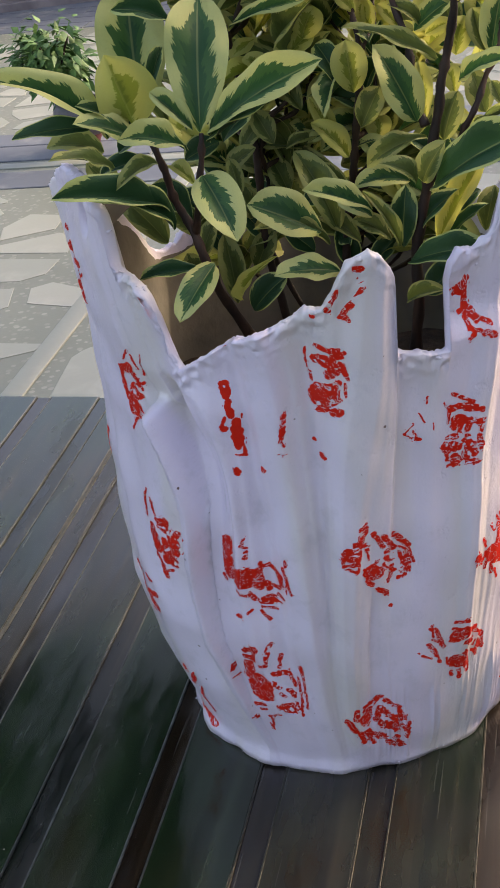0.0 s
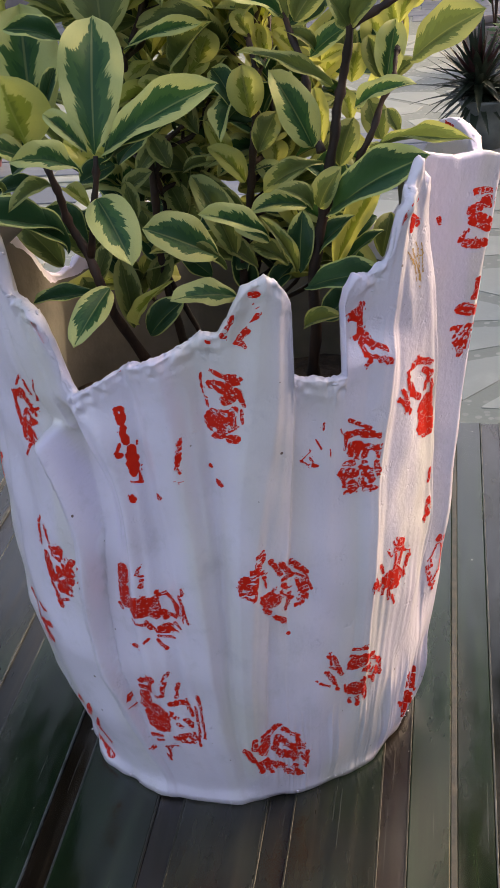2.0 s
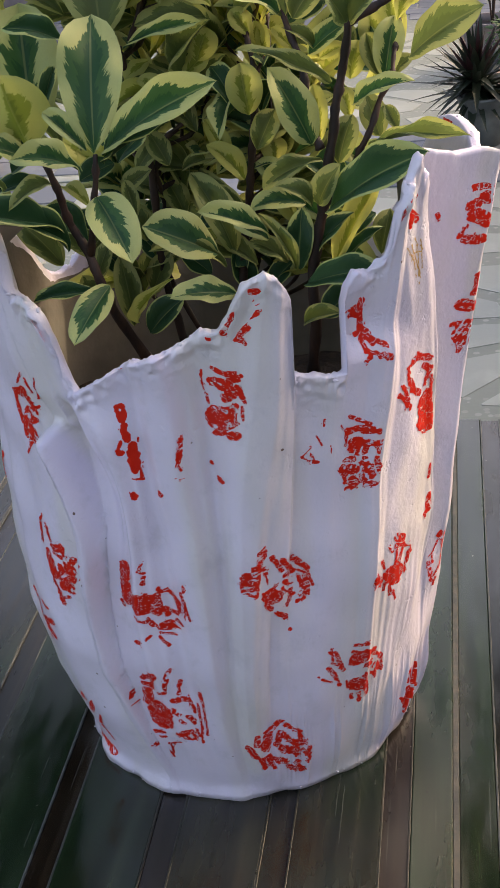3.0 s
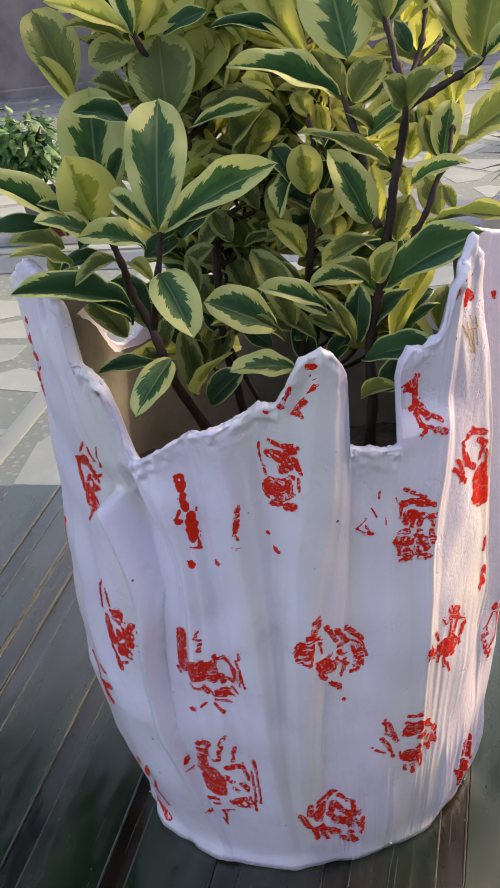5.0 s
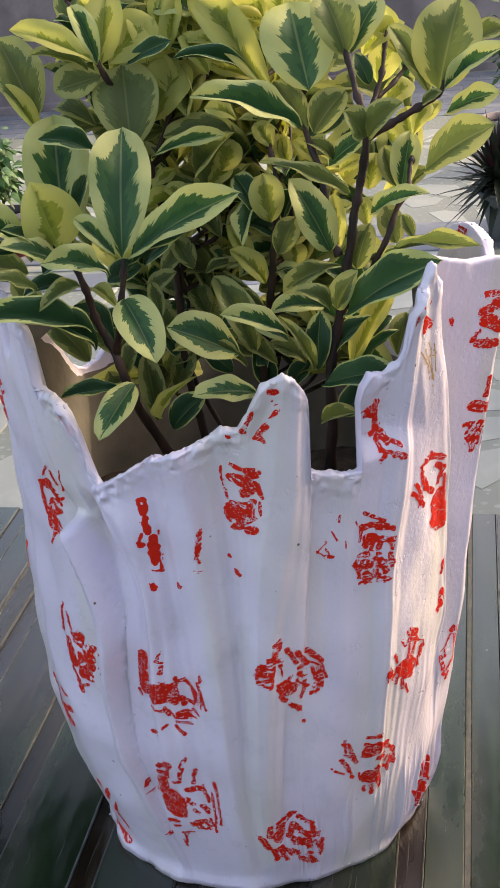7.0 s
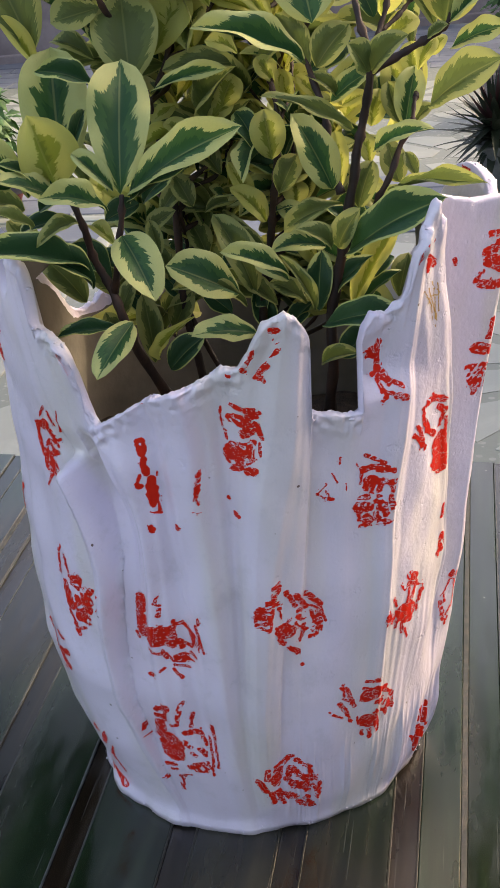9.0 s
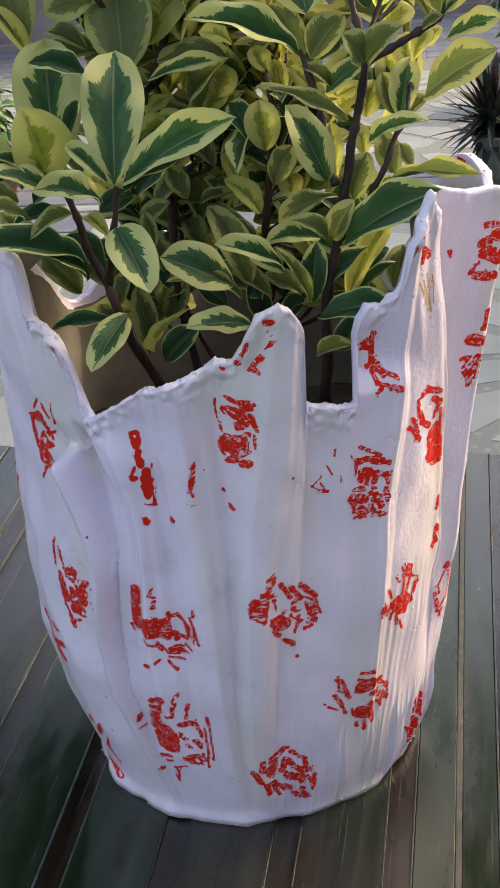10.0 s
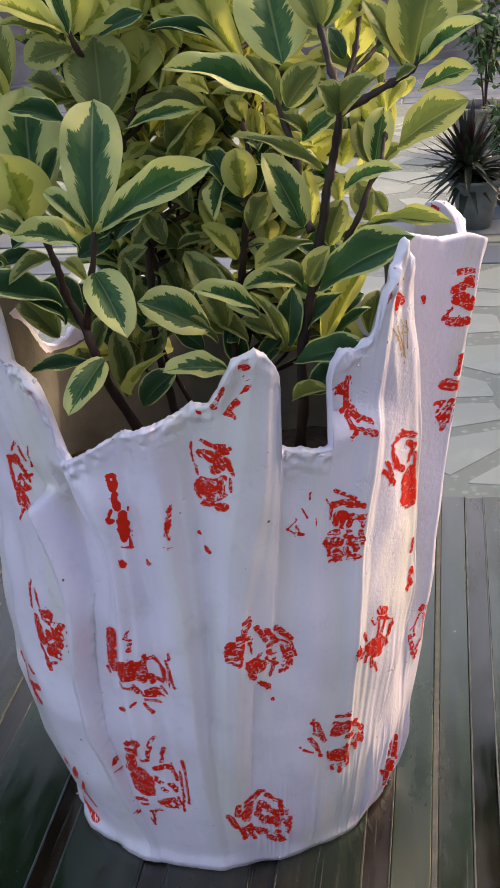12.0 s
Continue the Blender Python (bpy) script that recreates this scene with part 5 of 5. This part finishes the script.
# middle, low
leaf(0.015, -0.015, 0.276, -0.004, -0.005, 0.312, 0.015, 1)
leaf(0.011, -0.035, 0.283, -0.018, -0.050, 0.302, 0.023, 0)
leaf(0.014, -0.030, 0.276, -0.017, -0.045, 0.290, 0.009, 1)
leaf(0.019, -0.045, 0.268, -0.006, -0.065, 0.275, 0.015, 0)
leaf(-0.031, -0.070, 0.283, -0.042, -0.098, 0.268, 0.014, 0)
leaf(-0.044, -0.050, 0.273, -0.069, -0.060, 0.273, 0.009, 3)
leaf(-0.029, -0.020, 0.240, -0.012, -0.015, 0.255, 0.014, 3)
leaf(-0.013, -0.035, 0.272, -0.033, -0.030, 0.249, 0.006, 2)
leaf(-0.041, 0.000, 0.235, -0.045, 0.005, 0.270, 0.014, 1)
leaf(-0.051, -0.020, 0.267, -0.043, -0.015, 0.285, 0.009, 1)
leaf(0.020, 0.000, 0.306, 0.004, 0.000, 0.323, 0.011, 2)
leaf(0.013, 0.010, 0.311, 0.002, 0.010, 0.332, 0.010, 2)
leaf(-0.014, 0.020, 0.306, 0.002, 0.020, 0.312, 0.007, 1)
leaf(-0.018, 0.015, 0.310, -0.027, 0.020, 0.325, 0.012, 1)
leaf(-0.034, 0.015, 0.308, -0.024, 0.020, 0.320, 0.009, 1)
leaf(-0.033, 0.000, 0.290, -0.038, 0.005, 0.307, 0.008, 1)
leaf(0.018, 0.000, 0.293, 0.000, -0.005, 0.302, 0.009, 1)
leaf(0.038, -0.010, 0.269, 0.021, -0.010, 0.280, 0.010, 1)
leaf(0.024, -0.010, 0.269, 0.004, -0.005, 0.280, 0.011, 1)
leaf(0.031, -0.015, 0.282, 0.016, -0.020, 0.292, 0.009, 0)
leaf(0.032, 0.015, 0.309, 0.031, 0.020, 0.320, 0.012, 2)
leaf(-0.004, 0.020, 0.324, -0.016, 0.030, 0.339, 0.012, 1)
leaf(-0.013, 0.005, 0.345, -0.026, 0.005, 0.353, 0.010, 2)
leaf(-0.023, 0.020, 0.358, -0.033, 0.010, 0.352, 0.009, 2)
leaf(-0.006, 0.010, 0.351, 0.006, 0.012, 0.361, 0.010, 2)
leaf(0.026, 0.010, 0.368, 0.018, 0.012, 0.379, 0.011, 2)
leaf(0.040, 0.030, 0.320, 0.037, 0.030, 0.337, 0.010, 1)
leaf(0.046, -0.015, 0.271, 0.069, -0.015, 0.293, 0.011, 3)
leaf(0.057, 0.000, 0.305, 0.047, 0.000, 0.313, 0.008, 3)
leaf(0.040, 0.010, 0.297, 0.024, 0.012, 0.311, 0.011, 0)
leaf(0.078, 0.005, 0.286, 0.067, 0.000, 0.277, 0.008, 3)
leaf(0.090, 0.000, 0.325, 0.085, 0.000, 0.336, 0.007, 1)
leaf(-0.077, -0.040, 0.333, -0.119, -0.070, 0.369, 0.016, 0)
leaf(-0.072, -0.060, 0.324, -0.088, -0.090, 0.338, 0.010, 1)
leaf(-0.083, -0.050, 0.340, -0.112, -0.070, 0.342, 0.010, 3)
leaf(-0.059, -0.020, 0.322, -0.083, -0.020, 0.337, 0.013, 1)
leaf(-0.087, -0.010, 0.317, -0.061, -0.010, 0.329, 0.012, 3)
leaf(-0.064, 0.000, 0.326, -0.075, 0.005, 0.347, 0.013, 1)
leaf(-0.037, -0.010, 0.319, -0.022, -0.010, 0.332, 0.011, 3)
leaf(-0.041, 0.010, 0.300, -0.026, 0.010, 0.310, 0.010, 1)
leaf(-0.086, -0.030, 0.324, -0.109, -0.040, 0.330, 0.012, 1)
# behind, mostly in the bright leaf colour that imitates sunlight
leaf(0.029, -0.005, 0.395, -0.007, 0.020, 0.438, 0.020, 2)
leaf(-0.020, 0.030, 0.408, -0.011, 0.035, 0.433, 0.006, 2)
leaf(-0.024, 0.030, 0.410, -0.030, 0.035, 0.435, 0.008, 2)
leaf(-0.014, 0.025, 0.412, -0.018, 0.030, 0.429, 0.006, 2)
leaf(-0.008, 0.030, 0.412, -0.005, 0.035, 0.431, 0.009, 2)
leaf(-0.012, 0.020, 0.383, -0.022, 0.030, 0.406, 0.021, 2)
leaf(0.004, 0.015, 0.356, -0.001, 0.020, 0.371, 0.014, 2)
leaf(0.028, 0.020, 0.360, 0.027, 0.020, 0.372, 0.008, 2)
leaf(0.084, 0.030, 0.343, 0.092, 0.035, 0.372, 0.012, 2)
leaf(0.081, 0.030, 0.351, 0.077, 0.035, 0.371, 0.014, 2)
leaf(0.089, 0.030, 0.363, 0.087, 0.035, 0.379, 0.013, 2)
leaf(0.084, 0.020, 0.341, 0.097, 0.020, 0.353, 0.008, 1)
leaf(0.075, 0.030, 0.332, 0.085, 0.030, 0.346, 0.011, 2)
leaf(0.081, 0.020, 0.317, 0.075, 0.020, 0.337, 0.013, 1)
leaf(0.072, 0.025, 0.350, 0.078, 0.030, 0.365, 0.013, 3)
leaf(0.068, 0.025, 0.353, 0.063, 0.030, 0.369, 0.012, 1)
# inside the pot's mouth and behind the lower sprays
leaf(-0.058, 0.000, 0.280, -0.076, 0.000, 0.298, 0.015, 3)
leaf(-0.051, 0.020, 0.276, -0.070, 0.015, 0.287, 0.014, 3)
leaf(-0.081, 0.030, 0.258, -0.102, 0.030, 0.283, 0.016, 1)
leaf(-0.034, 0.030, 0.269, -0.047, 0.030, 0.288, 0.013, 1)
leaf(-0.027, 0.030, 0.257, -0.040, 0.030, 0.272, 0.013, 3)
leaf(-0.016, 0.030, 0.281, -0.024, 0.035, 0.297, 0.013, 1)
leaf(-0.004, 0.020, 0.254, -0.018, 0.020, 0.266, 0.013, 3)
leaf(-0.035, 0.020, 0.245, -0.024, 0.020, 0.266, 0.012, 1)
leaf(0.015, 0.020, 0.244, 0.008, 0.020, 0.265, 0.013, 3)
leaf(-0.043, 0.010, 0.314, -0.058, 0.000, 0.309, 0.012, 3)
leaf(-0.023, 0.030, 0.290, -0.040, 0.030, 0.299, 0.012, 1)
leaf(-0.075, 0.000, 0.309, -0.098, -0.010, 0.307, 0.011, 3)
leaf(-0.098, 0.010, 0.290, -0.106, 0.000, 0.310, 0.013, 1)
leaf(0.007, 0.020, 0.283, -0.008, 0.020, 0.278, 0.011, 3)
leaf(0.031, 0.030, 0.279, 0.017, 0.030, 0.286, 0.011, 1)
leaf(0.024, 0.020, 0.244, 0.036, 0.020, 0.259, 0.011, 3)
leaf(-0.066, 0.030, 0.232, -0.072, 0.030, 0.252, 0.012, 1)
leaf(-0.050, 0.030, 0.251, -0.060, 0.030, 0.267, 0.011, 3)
# upper leaves again, in the leaf colour that imitates sunlight
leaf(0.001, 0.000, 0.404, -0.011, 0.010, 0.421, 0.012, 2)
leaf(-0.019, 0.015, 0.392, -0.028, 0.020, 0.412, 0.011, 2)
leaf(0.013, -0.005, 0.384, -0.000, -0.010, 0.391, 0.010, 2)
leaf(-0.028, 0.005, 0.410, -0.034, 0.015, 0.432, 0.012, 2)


def filler(seed, count, low, high):
    """The crown behind the front sprays: side shoots with leaves in loose whorls."""
    rng = random.Random(seed)
    for k in range(count):
        a = rng.uniform(0, 2 * math.pi)
        rad = 0.095 * math.sqrt(rng.random())
        x, y = 0.008 + rad * math.cos(a) * 1.0, 0.072 + rad * math.sin(a) * 0.55
        z = rng.uniform(low, high)
        if (x > 0.03 and z > 0.35 and rng.random() < 0.45) or (x > 0.0 and z > 0.425):
            continue
        tip = Vector((x, y, z))
        base = min(STEM_POINTS, key=lambda p: (p - tip).length + 3 * max(0.0, p.z - tip.z + 0.02))
        if (tip - base).length > 0.085:
            tip = base + (tip - base).normalized() * 0.085
        stem([base, (base + tip) / 2 + Vector((0.003, 0.004, -0.006)), tip], 0.0016, 0.0011, "twig")
        for j in range(rng.randint(6, 10)):
            b = a + j * 2.4 + rng.uniform(-0.4, 0.4)
            up = rng.uniform(-0.25, 1.2)
            d = Vector((math.cos(b), math.sin(b) * 0.9, up)).normalized() * rng.uniform(0.024, 0.044)
            p = base.lerp(tip, 1 - 0.07 * j)
            q = p + d
            if not -0.095 < q.x < 0.086:
                continue
            # higher shoots take more of the leaf colour painted as if sunlit
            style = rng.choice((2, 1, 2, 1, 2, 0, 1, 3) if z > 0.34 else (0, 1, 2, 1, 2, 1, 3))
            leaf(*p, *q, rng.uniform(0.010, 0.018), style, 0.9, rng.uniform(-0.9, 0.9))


filler(11, 62, 0.25, 0.45)
filler(5, 14, 0.42, 0.50)

# ---- farther things on the floor ----
FAR_LEAF = plain("far_leaf", rgb(0.018, 0.062, 0.014), rgb(0.065, 0.14, 0.035), 30, 0.75)
BUSH_LEAF = plain("bush_leaf", rgb(0.022, 0.085, 0.018), rgb(0.095, 0.21, 0.048), 40, 0.6)
SPIKE = plain("spike_leaf", rgb(0.010, 0.022, 0.012), rgb(0.030, 0.040, 0.022), 25, 0.5)
SPIKE_RED = plain("spike_leaf_red", rgb(0.035, 0.012, 0.014), rgb(0.07, 0.022, 0.02), 25, 0.5)


def pot_thing(label, x, y, profile, paint, lower=None, lower_profile=None):
    thing = new("plant_pot")
    thing.location = (x, y, FLOOR_Z + 0.004)
    tagged(thing, label, "plant pot")
    v, f = lathe(profile, 40, 0.01)
    part_mesh("body", mesh_of("body", v, f + [tuple(range(40))[::-1]], paint), thing)
    if lower:
        v, f = lathe(lower_profile, 40, 0.01)
        part_mesh("base_band", mesh_of("base_band", v, f, lower), thing, "dark red painted lower band")
    rim = profile[-1]
    v, f = lathe([(rim[0] * 0.9, rim[1] - 0.02), (0.002, rim[1] - 0.012)], 24, 0.02)
    part_mesh("soil", mesh_of("soil", v, f, SOIL), thing)
    return thing


def walls(r0, r1, h, t=0.008):
    return [(r0, 0.0), (r0 + (r1 - r0) * 0.5, h * 0.5), (r1, h * 0.94), (r1 + 0.004, h * 0.95), (r1 + 0.004, h), (r1 - t, h), (r1 - t - 0.004, h * 0.85)]


def strap(length, width, droop, rise, turn):
    """A sword-shaped leaf from the origin: verts and faces."""
    verts, faces = [], []
    n = 8
    for i in range(n + 1):
        u = i / n
        w = width * (1 - u ** 1.8) * (0.6 + 0.4 * min(1, u * 4)) + 0.0004
        r, z = length * u * math.cos(rise), length * u * math.sin(rise) - droop * u * u * length
        for s in (-1, 0, 1):
            verts.append((r * math.cos(turn) - s * w * math.sin(turn), r * math.sin(turn) + s * w * math.cos(turn), z + abs(s) * w * 0.5))
    for i in range(n):
        for k in (0, 1):
            faces.append((i * 3 + k, i * 3 + k + 1, i * 3 + k + 4, i * 3 + k + 3))
    return verts, faces


def spiky_plant():
    pot_thing("small pale grey pot under a dark spiky plant", 0.205, 3.90, walls(0.050, 0.088, 0.165), plain("pale_pot", rgb(0.11, 0.12, 0.118), rgb(0.17, 0.182, 0.175), 20, 0.6))
    p = new("spiky_plant")
    p.location = (0.180, 3.91, FLOOR_Z + 0.150)
    tagged(p, "dark green and reddish sword-leaved plant in a pale pot", "plant")
    rng = random.Random(5)
    v, f = tube([(0, 0, -0.02), (0.0, 0, 0.04), (0.004, 0, 0.09)], [0.014, 0.012, 0.009], 8)
    part_mesh("trunk", mesh_of("trunk", v, f, BARK), p)
    for k in range(130):
        rise = radians(rng.uniform(-32, 88))
        turn = rng.uniform(0, 2 * math.pi)
        ln = rng.uniform(0.17, 0.26) * (0.9 if rise < 0 else 1.0)
        v, f = strap(ln, rng.uniform(0.010, 0.017), rng.uniform(0.0, 0.22), rise, turn)
        ob = part_mesh("leaf", mesh_of("leaf", v, f, SPIKE_RED if rise > 0.8 and k % 5 < 3 else SPIKE), p)
        ob.location = (0, 0, 0.02 + 0.06 * rng.random())


spiky_plant()


def leafy(name, label, x, y, z, rx, rz, count, size, material, seed, stems=7):
    """A bushy potted plant: thin stems and many small pointed leaves with gaps."""
    p = new(name)
    p.location = (x, y, z)
    tagged(p, label, "plant")
    rng = random.Random(seed)
    ends = []
    for k in range(stems):
        a = rng.uniform(0, 6.283)
        e = Vector((math.cos(a) * rx * rng.uniform(0.2, 0.9), math.sin(a) * rx * rng.uniform(0.2, 0.9), rz * rng.uniform(0.5, 1.0)))
        v, f = tube(spline([(0, 0, -0.03), e * 0.5 + Vector((0, 0, 0.03)), e], 4), 0.004, 6)
        part_mesh("stem", mesh_of("stem", v, f, BARK), p)
        ends.append(e)
    verts, faces = [], []
    for k in range(count):
        e = rng.choice(ends)
        c = e * rng.uniform(0.55, 1.05) + Vector((rng.gauss(0, rx * 0.24), rng.gauss(0, rx * 0.24), rng.gauss(0, rz * 0.13)))
        d = Vector((c.x + rng.gauss(0, 0.05), c.y + rng.gauss(0, 0.05), rng.uniform(-0.12, 0.08))).normalized()
        up = Vector((rng.gauss(0, 0.4), rng.gauss(0, 0.4), 1)).normalized()
        s = d.cross(up).normalized()
        ln, w = size * rng.uniform(0.7, 1.3), size * rng.uniform(0.2, 0.32)
        i = len(verts)
        verts += [c, c + d * ln * 0.35 + s * w, c + d * ln * 0.4 + up * w * 0.25, c + d * ln * 0.35 - s * w, c + d * ln - up * ln * 0.2]
        faces += [(i, i + 1, i + 2), (i, i + 2, i + 3), (i + 1, i + 4, i + 2), (i + 2, i + 4, i + 3)]
    ob = part_mesh("foliage", mesh_of("foliage", verts, faces, material), p)
    tagged(ob, kind="stuff")
    return p


grey_pot = plain("grey_pot", rgb(0.085, 0.080, 0.095), rgb(0.15, 0.14, 0.16), 18, 0.45)
dark_pot = plain("dark_pot", rgb(0.030, 0.026, 0.026), rgb(0.06, 0.05, 0.05), 18, 0.5)
pot_thing("rounded grey pot with a dark red base on the floor", -1.535, 3.93,
          [(0.066, 0.048), (0.092, 0.075), (0.100, 0.11), (0.095, 0.15), (0.088, 0.165), (0.080, 0.165), (0.076, 0.14)], grey_pot,
          plain("dark_red_band", rgb(0.08, 0.008, 0.010), rgb(0.13, 0.014, 0.014), 20, 0.45), [(0.050, 0.0), (0.054, 0.02), (0.0665, 0.0485)])
leafy("leafy_plant", "bushy bright green leafy plant in a grey pot", -1.600, 3.93, FLOOR_Z + 0.165, 0.125, 0.235, 1000, 0.050, BUSH_LEAF, 3, 22)

pot_thing("tapered brownish-grey pot on the floor", 0.255, 5.15, walls(0.10, 0.135, 0.185), plain("brown_grey_pot", rgb(0.21, 0.175, 0.175), rgb(0.29, 0.25, 0.245), 14, 0.7))
leafy("sapling", "thin forked sapling with dark leaves in a brownish pot", 0.265, 5.15, FLOOR_Z + 0.18, 0.14, 0.50, 300, 0.050, FAR_LEAF, 8, 4)
pot_thing("dark round pot half hidden by foliage", 0.365, 4.2, walls(0.08, 0.12, 0.17), dark_pot)
leafy("leafy_plant", "dark green bushy plant in a dark pot", 0.355, 4.2, FLOOR_Z + 0.15, 0.12, 0.20, 700, 0.045, FAR_LEAF, 14, 14)

# ---- marble pieces of the floor ----
def marble():
    rng = random.Random(21)
    near, verts, faces = 0, [], []
    for centre, poly in cells(-3.6, 1.4, 1.2, 6.3, (0.26, 0.20), rng):
        drop = rng.random()
        if drop < 0.16 or len(poly) < 3:
            continue
        if 3.44 < centre[1] < 4.20 or abs(centre[0] + 1.063) < 0.09:
            continue
        v, f = stone_piece(poly, centre, rng.uniform(0.58, 0.84))
        if near < 290 and 1.4 < centre[1] < 4.6 and -2.4 < centre[0] < 0.7:
            near += 1
            ob = part_mesh("marble_piece", mesh_of("marble_piece", v, f, STONE, smooth=False), floor)
            ob.location = (centre[0], centre[1], FLOOR_Z)
        else:
            i = len(verts)
            verts += [(x + centre[0], y + centre[1], z + FLOOR_Z) for x, y, z in v]
            faces += [tuple(i + k for k in q) for q in f]
    for x0, x1, y0, y1 in ((-6.2, -3.64, -3.0, 6.2), (-3.6, 1.36, -3.0, 1.16), (1.44, 2.56, -3.0, 6.3)):
        for centre, poly in cells(x0, x1, y0, y1, (0.26, 0.20), rng):
            if rng.random() < 0.16 or len(poly) < 3 or 3.44 < centre[1] < 4.20:
                continue
            v, f = stone_piece(poly, centre, rng.uniform(0.58, 0.84))
            i = len(verts)
            verts += [(x + centre[0], y + centre[1], z + FLOOR_Z) for x, y, z in v]
            faces += [tuple(i + k for k in q) for q in f]
    rest = part_mesh("marble_pieces", mesh_of("marble_pieces", verts, faces, STONE, smooth=False), floor)
    tagged(rest, kind="stuff")
    for lo, hi in (((-1.09, 1.0, FLOOR_Z - 0.01), (-1.035, 3.70, FLOOR_Z + 0.005)), ((-6.0, 3.70, FLOOR_Z - 0.01), (2.6, 3.76, FLOOR_Z + 0.005))):
        bm = bmesh.new()
        box(bm, lo, hi, 0.002)
        part("divider_strip", bm, STONE, floor, "straight pale marble strip")


marble()


def slabs(name, rows, x0, x1, length, label):
    """Rows of long blue-grey paving slabs laid across the floor, with open joints."""
    rng = random.Random(len(rows))
    verts, faces = [], []
    for k, (y0, y1) in enumerate(rows):
        x = x0 + (k % 2) * length * 0.4
        while x < x1:
            ln = length * rng.uniform(0.7, 1.2)
            top = 0.003 + rng.uniform(0, 0.002)
            i = len(verts)
            for z, g in ((-0.005, 0.0), (top - 0.002, 0.0), (top, 0.004)):
                verts += [(x + 0.004 + g, y0 + 0.004 + g, z), (x + ln - 0.004 - g, y0 + 0.004 + g, z), (x + ln - 0.004 - g, y1 - 0.004 - g, z), (x + 0.004 + g, y1 - 0.004 - g, z)]
            for r in (0, 4):
                faces += [(i + r + q, i + r + (q + 1) % 4, i + r + 4 + (q + 1) % 4, i + r + 4 + q) for q in range(4)]
            faces.append((i + 8, i + 9, i + 10, i + 11))
            x += ln
    ob = part_mesh(name, mesh_of(name, verts, faces, SLAB, smooth=False), floor, label)
    ob.location.z = FLOOR_Z
    return tagged(ob, label, kind="stuff")


SLAB = stone("blue_grey_slab", rgb(0.074, 0.090, 0.114), rgb(0.125, 0.145, 0.175), 0.60, 5.0)
slabs("paving_slabs", [(3.46, 3.66), (3.79, 3.99), (3.99, 4.17)], -6.0, 2.5, 0.75, "plain blue-grey paving slabs in rows")
slabs("far_paving_slabs", [(6.32 + 0.155 * k, 6.475 + 0.155 * k) for k in range(9)], -6.0, 2.5, 0.5, "worn blue-grey paving slabs before the wall")
